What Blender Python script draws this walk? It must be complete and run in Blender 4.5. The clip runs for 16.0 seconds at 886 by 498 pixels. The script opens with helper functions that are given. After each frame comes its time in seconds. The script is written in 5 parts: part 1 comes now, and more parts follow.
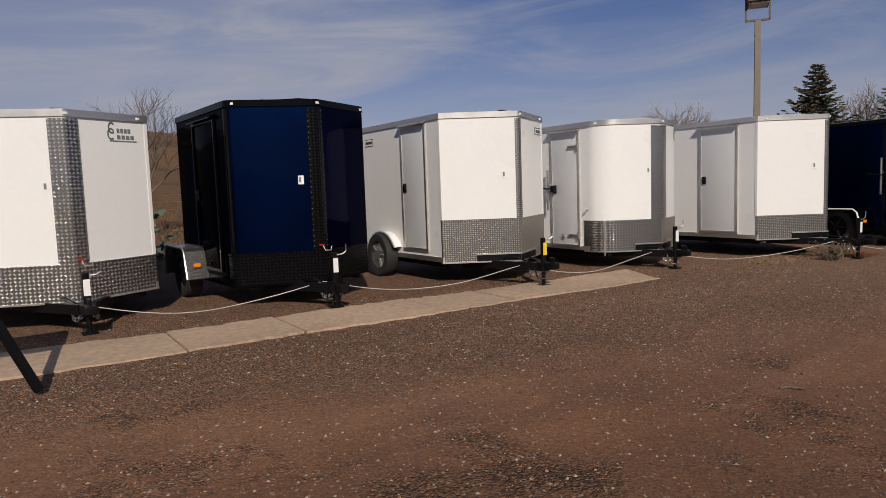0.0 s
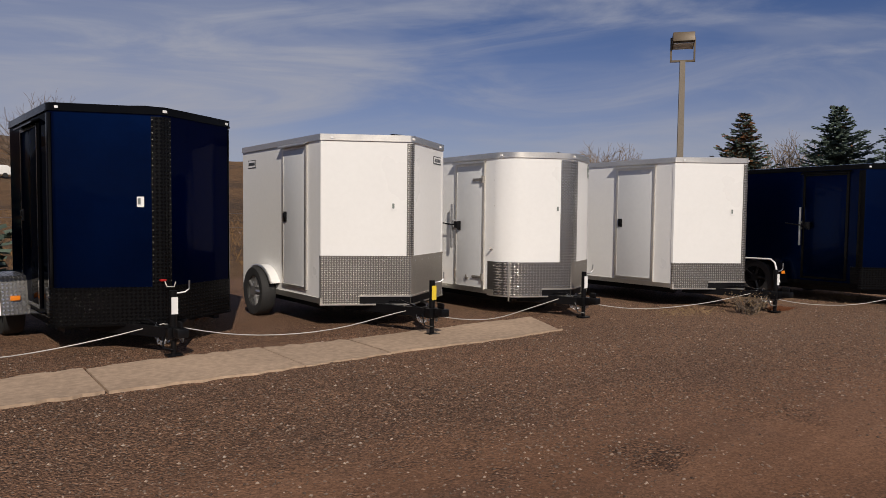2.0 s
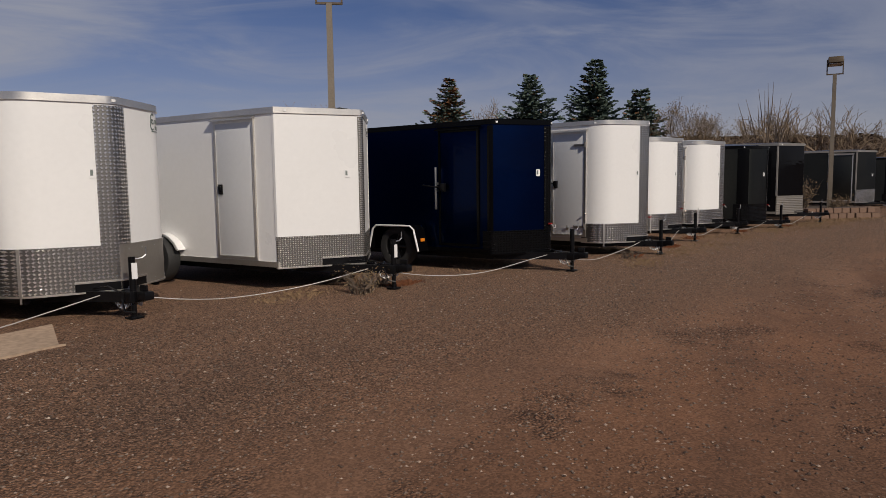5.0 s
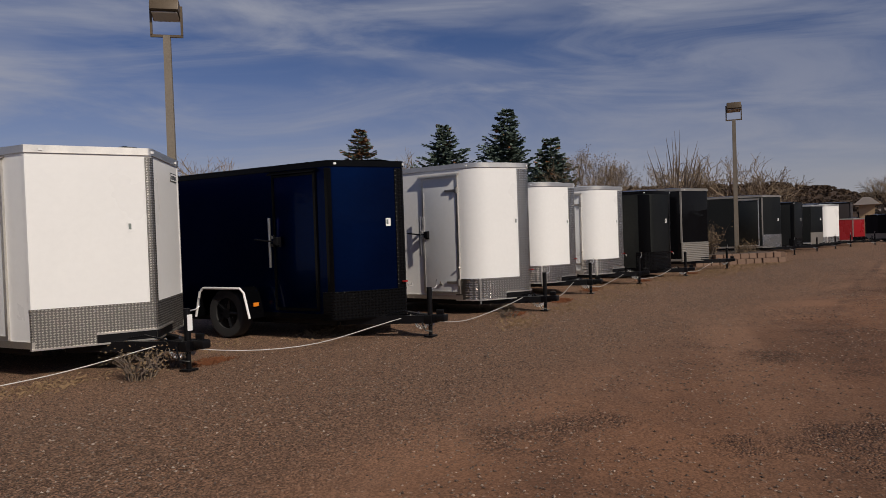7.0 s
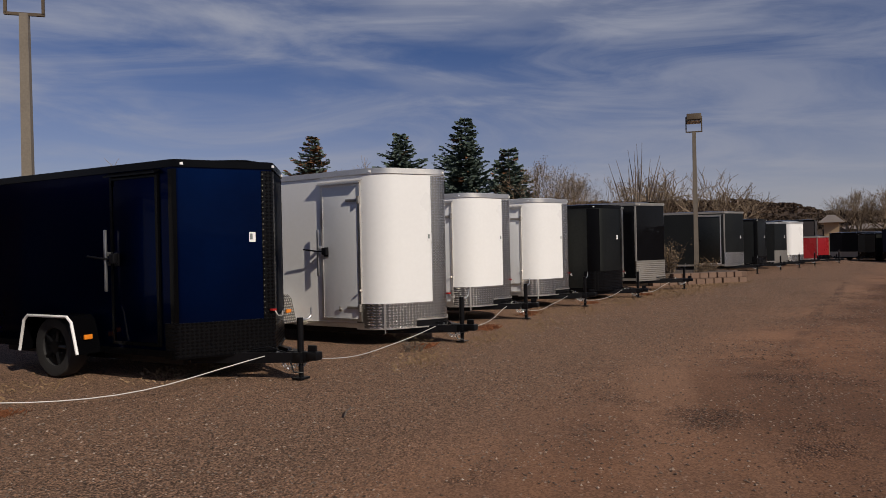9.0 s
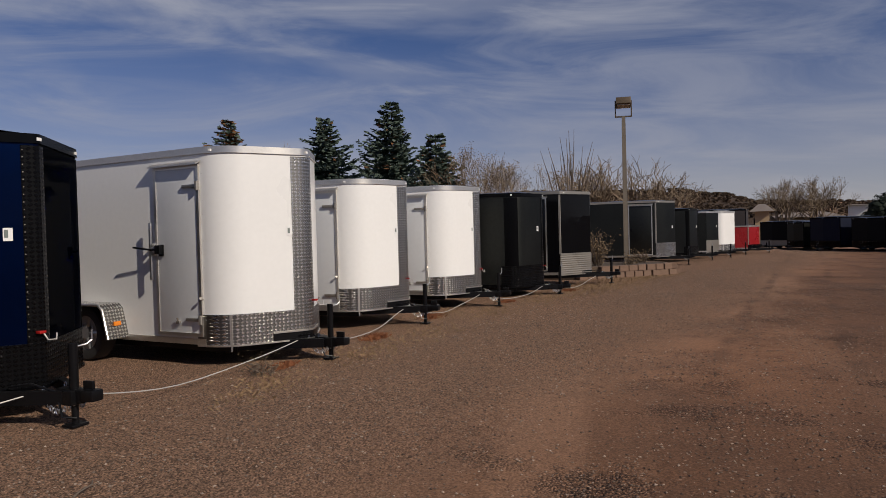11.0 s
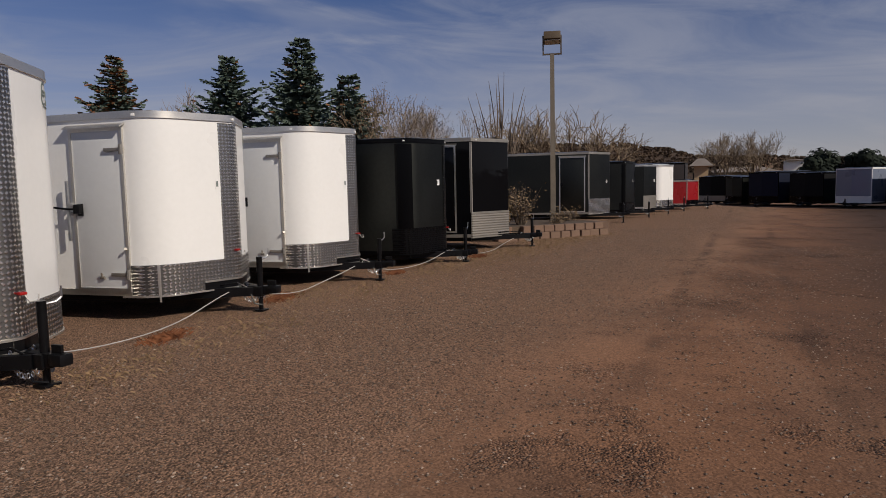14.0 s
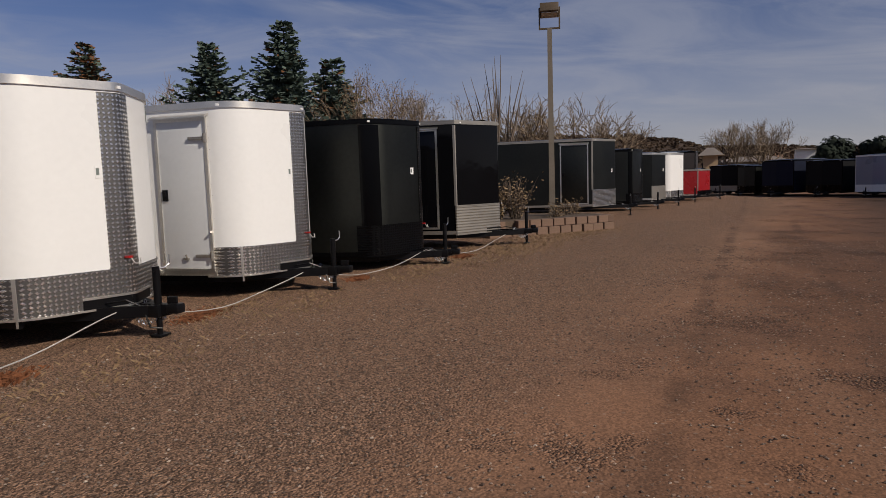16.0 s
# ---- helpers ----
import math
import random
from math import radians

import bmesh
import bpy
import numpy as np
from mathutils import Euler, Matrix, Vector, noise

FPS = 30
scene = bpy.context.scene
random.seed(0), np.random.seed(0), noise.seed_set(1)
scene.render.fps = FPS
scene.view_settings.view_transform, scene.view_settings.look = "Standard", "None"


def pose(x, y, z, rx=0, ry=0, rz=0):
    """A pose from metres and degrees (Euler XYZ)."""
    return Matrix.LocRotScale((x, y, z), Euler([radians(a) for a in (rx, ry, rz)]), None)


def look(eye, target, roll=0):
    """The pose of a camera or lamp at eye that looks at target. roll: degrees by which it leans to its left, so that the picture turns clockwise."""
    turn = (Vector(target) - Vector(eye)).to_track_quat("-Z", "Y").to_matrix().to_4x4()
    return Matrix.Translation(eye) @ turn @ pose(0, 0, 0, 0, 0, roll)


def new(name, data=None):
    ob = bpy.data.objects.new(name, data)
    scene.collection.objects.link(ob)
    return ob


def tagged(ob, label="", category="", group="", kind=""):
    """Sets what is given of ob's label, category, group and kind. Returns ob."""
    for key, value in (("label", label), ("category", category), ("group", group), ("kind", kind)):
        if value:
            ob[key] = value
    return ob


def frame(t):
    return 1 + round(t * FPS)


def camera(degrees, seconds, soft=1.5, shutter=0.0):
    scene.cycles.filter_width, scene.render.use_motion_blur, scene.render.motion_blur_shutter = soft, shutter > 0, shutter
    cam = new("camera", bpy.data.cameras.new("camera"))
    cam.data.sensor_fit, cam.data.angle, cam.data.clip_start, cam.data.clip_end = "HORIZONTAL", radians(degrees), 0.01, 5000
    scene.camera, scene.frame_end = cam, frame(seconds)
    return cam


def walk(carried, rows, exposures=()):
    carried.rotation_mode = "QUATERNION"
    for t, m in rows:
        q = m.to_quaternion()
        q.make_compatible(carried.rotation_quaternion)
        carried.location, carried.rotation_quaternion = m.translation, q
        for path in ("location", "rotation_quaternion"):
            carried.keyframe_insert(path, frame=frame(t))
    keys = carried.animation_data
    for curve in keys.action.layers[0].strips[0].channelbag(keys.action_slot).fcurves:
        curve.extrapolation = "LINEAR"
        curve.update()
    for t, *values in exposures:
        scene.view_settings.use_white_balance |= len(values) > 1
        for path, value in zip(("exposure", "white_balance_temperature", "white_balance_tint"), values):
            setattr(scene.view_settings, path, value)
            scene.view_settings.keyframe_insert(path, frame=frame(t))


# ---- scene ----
cam = camera(67.1, 16.0, 0.85)
PATH = [
    (0, (0.971, -0.182, 1.313), (2.16, 1.415, 1.128), -2.0),
    (0.5, (1.183, 0.008, 1.351), (2.294, 1.66, 1.158), -1.2),
    (1, (1.518, 0.075, 1.289), (2.728, 1.661, 1.147), -1.1),
    (1.5, (1.818, 0.146, 1.313), (3.035, 1.73, 1.215), 0.3),
    (2, (2.189, 0.207, 1.345), (3.517, 1.699, 1.246), 0.6),
    (2.5, (2.569, 0.263, 1.311), (4.062, 1.591, 1.231), 0.6),
    (3, (3.034, 0.235, 1.32), (4.603, 1.474, 1.251), 0.3),
    (3.5, (3.507, 0.116, 1.337), (5.13, 1.284, 1.3), 1.8),
    (4, (4.055, 0.01, 1.324), (5.731, 1.098, 1.237), -0.1),
    (4.5, (4.595, -0.073, 1.293), (6.319, 0.926, 1.112), -0.7),
    (5, (5.094, -0.165, 1.302), (6.862, 0.749, 1.108), -0.7),
    (5.2, (5.281, -0.195, 1.299), (7.053, 0.713, 1.11), -0.4),
    (7.3, (7.252, -0.733, 1.254), (9.115, -0.007, 1.232), -1.8),
    (7.5, (7.413, -0.782, 1.268), (9.28, -0.065, 1.25), -1.5),
    (8, (7.881, -0.864, 1.307), (9.756, -0.17, 1.268), -1.3),
    (8.2, (8.062, -0.922, 1.302), (9.939, -0.234, 1.293), -1.6),
    (10.3, (9.976, -1.16, 1.323), (11.863, -0.499, 1.307), -1.1),
    (10.5, (10.156, -1.241, 1.334), (12.04, -0.572, 1.298), -1.5),
    (11, (10.567, -1.357, 1.357), (12.498, -0.836, 1.316), -1.5),
    (11.5, (11.017, -1.461, 1.328), (12.968, -1.027, 1.268), -1.2),
    (12, (11.525, -1.561, 1.338), (13.498, -1.239, 1.281), -1.5),
    (12.5, (12.013, -1.622, 1.301), (13.986, -1.312, 1.197), -1.4),
    (13, (12.488, -1.761, 1.307), (14.463, -1.5, 1.128), -1.2),
    (13.5, (12.946, -1.79, 1.317), (14.913, -1.486, 1.119), -1.0),
    (14, (13.381, -1.844, 1.356), (15.338, -1.476, 1.173), -1.3),
    (14.5, (13.882, -1.829, 1.315), (15.855, -1.556, 1.138), -1.3),
    (15, (14.354, -1.853, 1.27), (16.282, -1.363, 1.062), -1.6),
    (15.5, (14.789, -1.9, 1.272), (16.72, -1.424, 1.061), -1.7),
    (16, (15.223, -1.989, 1.273), (17.175, -1.601, 1.072), -1.9),
]
walk(cam, [(t, look(eye, target, roll)) for t, eye, target, roll in PATH],
     [(t, e, 6650, 11) for t, e in ((0, 0.05), (1.5, 0.07), (3.5, -0.12), (5, -0.16), (7.5, -0.05), (8.2, 0.0), (11, 0.03), (14.5, 0.0), (16, 0.02))])


# ---- world, sun, exposure ----
SUN_AZ, SUN_EL = 63.0, 34.0          # heading of the light over the ground, height of the sun
world = bpy.data.worlds.new("sky")
scene.world = world
world.use_nodes = True
wn, wl = world.node_tree.nodes, world.node_tree.links
wn.clear()
w_out = wn.new("ShaderNodeOutputWorld")
w_bg = wn.new("ShaderNodeBackground")
w_bg.inputs["Strength"].default_value = 0.066
w_sky = wn.new("ShaderNodeTexSky")
w_sky.sky_type = 'NISHITA'
w_sky.sun_disc = False
w_sky.sun_elevation = radians(SUN_EL)
w_sky.sun_rotation = radians(270 - SUN_AZ)
w_sky.altitude = 1900.0
w_sky.air_density, w_sky.dust_density, w_sky.ozone_density = 1.0, 0.6, 2.5
w_co = wn.new("ShaderNodeTexCoord")
w_sep = wn.new("ShaderNodeSeparateXYZ")
wl.new(w_co.outputs["Generated"], w_sep.inputs[0])


def wmath(op, a, b=None, clamp=False):
    n = wn.new("ShaderNodeMath")
    n.operation, n.use_clamp = op, clamp
    for i, v in enumerate((a, b)):
        if v is None:
            continue
        if isinstance(v, (int, float)):
            n.inputs[i].default_value = v
        else:
            wl.new(v, n.inputs[i])
    return n.outputs[0]


# thin cirrus drawn out in long level streaks
w_turn = wn.new("ShaderNodeMapping")
w_turn.inputs["Rotation"].default_value = (radians(-5), radians(7), 0)
wl.new(w_co.outputs["Generated"], w_turn.inputs["Vector"])
w_map = wn.new("ShaderNodeMapping")
w_map.inputs["Scale"].default_value = (1.0, 1.0, 5.5)
w_map.inputs["Location"].default_value = (1.2, 5.3, 2.2)
wl.new(w_turn.outputs[0], w_map.inputs["Vector"])


def wnoise(scale, detail, rough, dist):
    n = wn.new("ShaderNodeTexNoise")
    wl.new(w_map.outputs[0], n.inputs["Vector"])
    n.inputs["Scale"].default_value, n.inputs["Detail"].default_value = scale, detail
    n.inputs["Roughness"].default_value, n.inputs["Distortion"].default_value = rough, dist
    return n.outputs["Fac"]


def wramp(v, lo, hi, top=1.0):
    n = wn.new("ShaderNodeMapRange")
    n.interpolation_type = 'SMOOTHSTEP'
    wl.new(v, n.inputs["Value"])
    n.inputs["From Min"].default_value, n.inputs["From Max"].default_value = lo, hi
    n.inputs["To Max"].default_value = top
    return n.outputs[0]


w_big = wramp(wnoise(1.15, 5, 0.52, 0.5), 0.43, 0.64)
w_fine = wramp(wnoise(3.0, 8, 0.60, 0.8), 0.38, 0.72)
w_cloud = wmath('MULTIPLY', wmath('ADD', wmath('MULTIPLY', w_big, 0.50), wmath('MULTIPLY', w_fine, 0.46)), wramp(w_sep.outputs[2], 1.0, 0.45, 0.92), True)
w_mix = wn.new("ShaderNodeMix")
w_mix.data_type = 'RGBA'
wl.new(w_cloud, w_mix.inputs["Factor"])
w_tint = wn.new("ShaderNodeMix")
w_tint.data_type, w_tint.blend_type = 'RGBA', 'MULTIPLY'
w_tint.inputs["Factor"].default_value = 1.0
wl.new(w_sky.outputs[0], w_tint.inputs["A"])
w_tint.inputs["B"].default_value = (0.46, 0.56, 0.80, 1)
wl.new(w_tint.outputs["Result"], w_mix.inputs["A"])
w_mix.inputs["B"].default_value = (5.0, 5.3, 6.3, 1)
w_haze = wn.new("ShaderNodeMix")
w_haze.data_type = 'RGBA'
wl.new(wmath('MULTIPLY', wmath('POWER', wmath('SUBTRACT', 1.0, wmath('MULTIPLY', wmath('MAXIMUM', w_sep.outputs[2], 0.0), 3.2), True), 1.6), 0.82), w_haze.inputs["Factor"])
wl.new(w_mix.outputs["Result"], w_haze.inputs["A"])
w_haze.inputs["B"].default_value = (5.6, 5.3, 5.4, 1)
wl.new(w_haze.outputs["Result"], w_bg.inputs["Color"])
wl.new(w_bg.outputs[0], w_out.inputs["Surface"])

sun_data = bpy.data.lights.new("sun", 'SUN')
sun_data.energy, sun_data.angle, sun_data.color = 3.55, radians(0.55), (1.0, 0.91, 0.78)
sun = new("sun", sun_data)
_l = (math.cos(radians(SUN_AZ)) * math.cos(radians(SUN_EL)), math.sin(radians(SUN_AZ)) * math.cos(radians(SUN_EL)), -math.sin(radians(SUN_EL)))
sun.matrix_world = look((0, -20, 30), Vector((0, -20, 30)) + Vector(_l))


# ---- materials ----
def mat(name, color, rough=0.5, metal=0.0, var=0.12, scale=6.0, bump=0.0, bscale=60.0, coat=0.0, spec=0.5, coords="Object"):
    """A surface with broad stains, fine grain and a fine relief."""
    m = bpy.data.materials.new(name)
    m.use_nodes = True
    n, l = m.node_tree.nodes, m.node_tree.links
    b = n["Principled BSDF"]
    b.inputs["Roughness"].default_value, b.inputs["Metallic"].default_value = rough, metal
    b.inputs["Coat Weight"].default_value, b.inputs["Specular IOR Level"].default_value = coat, spec
    b.inputs["Coat Roughness"].default_value = 0.06
    co = n.new("ShaderNodeTexCoord")
    t1, t2 = n.new("ShaderNodeTexNoise"), n.new("ShaderNodeTexNoise")
    t1.inputs["Scale"].default_value, t1.inputs["Detail"].default_value = scale * 0.25, 5
    t2.inputs["Scale"].default_value, t2.inputs["Detail"].default_value = scale * 6, 4
    mixv = n.new("ShaderNodeMath")
    mixv.operation = 'ADD'
    l.new(co.outputs[coords], t1.inputs["Vector"]), l.new(co.outputs[coords], t2.inputs["Vector"])
    l.new(t1.outputs["Fac"], mixv.inputs[0]), l.new(t2.outputs["Fac"], mixv.inputs[1])
    r = n.new("ShaderNodeMapRange")
    r.inputs["From Min"].default_value, r.inputs["From Max"].default_value = 0.65, 1.35
    r.inputs["To Min"].default_value, r.inputs["To Max"].default_value = 1 - var, 1 + var
    l.new(mixv.outputs[0], r.inputs["Value"])
    mx = n.new("ShaderNodeMix")
    mx.data_type, mx.blend_type = 'RGBA', 'MULTIPLY'
    mx.inputs["Factor"].default_value = 1.0
    mx.inputs["A"].default_value = (*color, 1)
    l.new(r.outputs[0], mx.inputs["B"])
    l.new(mx.outputs["Result"], b.inputs["Base Color"])
    rr = n.new("ShaderNodeMapRange")
    rr.inputs["From Min"].default_value, rr.inputs["From Max"].default_value = 0.3, 0.7
    rr.inputs["To Min"].default_value, rr.inputs["To Max"].default_value = max(rough - 0.06, 0.02), min(rough + 0.08, 1)
    l.new(t1.outputs["Fac"], rr.inputs["Value"]), l.new(rr.outputs[0], b.inputs["Roughness"])
    if bump:
        t3 = n.new("ShaderNodeTexNoise")
        t3.inputs["Scale"].default_value, t3.inputs["Detail"].default_value = bscale, 3
        l.new(co.outputs[coords], t3.inputs["Vector"])
        bp = n.new("ShaderNodeBump")
        bp.inputs["Strength"].default_value, bp.inputs["Distance"].default_value = bump, 0.01
        l.new(t3.outputs["Fac"], bp.inputs["Height"]), l.new(bp.outputs[0], b.inputs["Normal"]), l.new(bp.outputs[0], b.inputs["Coat Normal"])
    return m


def plate_mat(name, color, rough, cell=0.036, metal=1.0, low=0.30):
    """Tread plate: raised lozenges that lie crosswise in turn."""
    m = mat(name, color, rough, metal, 0.10, 5)
    n, l = m.node_tree.nodes, m.node_tree.links
    b = n["Principled BSDF"]
    co = n.new("ShaderNodeTexCoord")
    sp = n.new("ShaderNodeSeparateXYZ")
    l.new(co.outputs["Object"], sp.inputs[0])

    def mt(op, a, c=None, clamp=False):
        k = n.new("ShaderNodeMath")
        k.operation, k.use_clamp = op, clamp
        for i, v in enumerate((a, c)):
            if v is None:
                continue
            if isinstance(v, (int, float)):
                k.inputs[i].default_value = v
            else:
                l.new(v, k.inputs[i])
        return k.outputs[0]
    u = mt('DIVIDE', sp.outputs[0], cell)
    v = mt('DIVIDE', sp.outputs[2], cell)
    fu = mt('SUBTRACT', mt('FRACT', u), 0.5)
    fv = mt('SUBTRACT', mt('FRACT', v), 0.5)
    par = mt('FRACT', mt('MULTIPLY', mt('ADD', mt('FLOOR', u), mt('FLOOR', v)), 0.5))
    sgn = mt('SUBTRACT', mt('MULTIPLY', mt('GREATER_THAN', par, 0.25), 2.0), 1.0)
    a = mt('ABSOLUTE', mt('ADD', fu, mt('MULTIPLY', fv, sgn)))
    c = mt('ABSOLUTE', mt('SUBTRACT', fu, mt('MULTIPLY', fv, sgn)))
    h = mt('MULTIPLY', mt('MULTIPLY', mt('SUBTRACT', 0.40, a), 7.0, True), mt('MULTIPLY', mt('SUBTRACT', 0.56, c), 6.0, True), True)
    bp = n.new("ShaderNodeBump")
    bp.inputs["Strength"].default_value, bp.inputs["Distance"].default_value = 1.0, 0.006
    l.new(h, bp.inputs["Height"]), l.new(bp.outputs[0], b.inputs["Normal"])
    # smoother treads; their glints and the sheet's dark reflection are put into the colour
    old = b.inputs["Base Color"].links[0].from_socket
    glint_mix = n.new("ShaderNodeMix")
    glint_mix.data_type, glint_mix.blend_type = 'RGBA', 'MULTIPLY'
    glint_mix.inputs["Factor"].default_value = 1.0
    l.new(old, glint_mix.inputs["A"])
    l.new(mt('ADD', mt('MULTIPLY', h, 1.0 - low), low), glint_mix.inputs["B"])
    l.new(glint_mix.outputs["Result"], b.inputs["Base Color"])
    b.inputs["Specular IOR Level"].default_value = 0.5 if metal else 0.14
    l.new(mt('SUBTRACT', rough + 0.14, mt('MULTIPLY', h, 0.16)), b.inputs["Roughness"])
    return m


M = {
    "white": mat("white_skin", (0.79, 0.79, 0.785), 0.32, 0.0, 0.025, 3, 0.02, 3, 0.25),
    "whitedoor": mat("white_door", (0.63, 0.645, 0.66), 0.38, 0.0, 0.03, 3),
    "blue": mat("blue_skin", (0.0004, 0.0060, 0.034), 0.36, 1.0, 0.08, 3, 0.55, 1.4, 0.10),
    "black": mat("black_skin", (0.003, 0.003, 0.004), 0.08, 0.0, 0.10, 3, 0.40, 1.6, 0.0, 0.18),
    "charcoal": mat("charcoal_skin", (0.044, 0.046, 0.042), 0.40, 1.0, 0.12, 3, 0.30, 1.5, 0.0, 0.24),
    "red": mat("red_skin", (0.26, 0.008, 0.010), 0.3, 0.0, 0.08, 3, 0, 1, 0.4),
    "slate": mat("slate_skin", (0.19, 0.22, 0.30), 0.3, 0.1, 0.06, 3, 0, 1, 0.3),
    "navy": mat("navy_skin", (0.005, 0.008, 0.022), 0.55, 0.0, 0.08, 3, 0, 1, 0.0, 0.2),
    "farblack": mat("dull_black_skin", (0.006, 0.006, 0.007), 0.6, 0.0, 0.1, 3, 0, 1, 0.0, 0.15),
    "brown": mat("brown_skin", (0.035, 0.028, 0.026), 0.4, 0.0, 0.1, 3),
    "alu": mat("aluminium_trim", (0.74, 0.71, 0.66), 0.34, 0.95, 0.08, 8),
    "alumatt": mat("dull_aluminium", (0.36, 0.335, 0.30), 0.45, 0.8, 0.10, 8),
    "blacktrim": mat("black_trim", (0.002, 0.002, 0.0025), 0.18, 0.0, 0.1, 6, 0, 1, 0, 0.12),
    "steel": mat("black_painted_steel", (0.005, 0.005, 0.006), 0.32, 0.0, 0.2, 14, 0.04, 90, 0, 0.2),
    "zinc": mat("zinc_chain", (0.55, 0.56, 0.58), 0.32, 0.95, 0.15, 20),
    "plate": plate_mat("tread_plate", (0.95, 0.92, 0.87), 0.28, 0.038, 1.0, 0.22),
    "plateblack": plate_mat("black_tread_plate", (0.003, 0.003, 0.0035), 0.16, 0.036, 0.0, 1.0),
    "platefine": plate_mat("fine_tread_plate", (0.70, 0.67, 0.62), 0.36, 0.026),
    "tyre": mat("tyre_rubber", (0.018, 0.018, 0.019), 0.75, 0, 0.2, 12, 0.2, 60),
    "rim": mat("wheel_rim", (0.42, 0.42, 0.43), 0.35, 0.8, 0.1, 8),
    "amber": mat("amber_lens", (0.75, 0.22, 0.02), 0.2, 0, 0.05, 8),
    "redlens": mat("red_lens", (0.34, 0.014, 0.012), 0.2, 0, 0.05, 8),
    "sticker": mat("white_sticker", (0.78, 0.78, 0.78), 0.5, 0, 0.04, 8),
    "yellow": mat("yellow_sticker", (0.75, 0.55, 0.04), 0.5, 0, 0.05, 8),
    "ink": mat("dark_ink", (0.04, 0.045, 0.05), 0.5, 0, 0.1, 8),
    "greyink": mat("grey_ink", (0.16, 0.19, 0.18), 0.5, 0, 0.1, 8),
    "cable": mat("coated_cable", (0.46, 0.44, 0.42), 0.5, 0.2, 0.15, 20),
    "polesteel": mat("weathered_pole", (0.19, 0.160, 0.125), 0.6, 0.2, 0.2, 6, 0.05, 30),
    "lamphead": mat("lamp_housing", (0.10, 0.072, 0.045), 0.5, 0.2, 0.15, 6),
    "lens": mat("lamp_lens", (0.62, 0.56, 0.48), 0.2, 0, 0.06, 6),
    "bark": mat("bark", (0.14, 0.105, 0.08), 0.9, 0, 0.35, 10, 0.4, 30),
    "palebark": mat("pale_bark", (0.21, 0.155, 0.105), 0.9, 0, 0.3, 8, 0.3, 30),
    "needle": mat("spruce_needles", (0.078, 0.108, 0.088), 0.7, 0, 0.35, 3, 0, 1, 0, 0.3),
    "needlebrown": mat("browned_needles", (0.16, 0.075, 0.035), 0.8, 0, 0.35, 3, 0, 1, 0, 0.2),
    "dryleaf": mat("dry_leaves", (0.20, 0.14, 0.08), 0.8, 0, 0.35, 5, 0, 1, 0, 0.2),
    "straw": mat("dry_grass", (0.25, 0.165, 0.095), 0.85, 0, 0.3, 4, 0, 1, 0, 0.2),
    "pasture": mat("pasture_grass", (0.17, 0.10, 0.048), 0.9, 0, 0.35, 1.5, 0, 1, 0, 0.2),
    "rust": mat("rust_weed", (0.19, 0.075, 0.036), 0.9, 0, 0.35, 6, 0, 1, 0, 0.2),
    "block": mat("retaining_block", (0.175, 0.110, 0.078), 0.9, 0, 0.25, 9, 0.5, 40),
    "soil": mat("soil", (0.085, 0.06, 0.042), 0.95, 0, 0.3, 8, 0.6, 40),
    "concrete": mat("old_concrete", (0.40, 0.290, 0.205), 0.9, 0, 0.32, 3.0, 0.35, 50),
    "scrub": mat("hill_scrub", (0.075, 0.052, 0.037), 0.95, 0, 0.4, 0.4, 0, 1, 0, 0.1),
    "pine": mat("dark_pine", (0.022, 0.030, 0.022), 0.9, 0, 0.4, 1, 0, 1, 0, 0.2),
    "stucco": mat("tan_stucco", (0.42, 0.30, 0.18), 0.9, 0, 0.1, 2),
    "roofing": mat("shingle_roof", (0.20, 0.17, 0.15), 0.9, 0, 0.2, 3),
    "whitewall": mat("white_siding", (0.78, 0.78, 0.76), 0.7, 0, 0.05, 2),
    "darkglass": mat("dark_glass", (0.01, 0.012, 0.014), 0.08, 0, 0.05, 2),
}

# the blue lacquer stays dark at grazing angles
M["blue"].node_tree.nodes["Principled BSDF"].inputs["Specular Tint"].default_value = (0.03, 0.07, 0.14, 1)


RUTS, RUT_SLOPE = (2.55, 1.25), 0.25


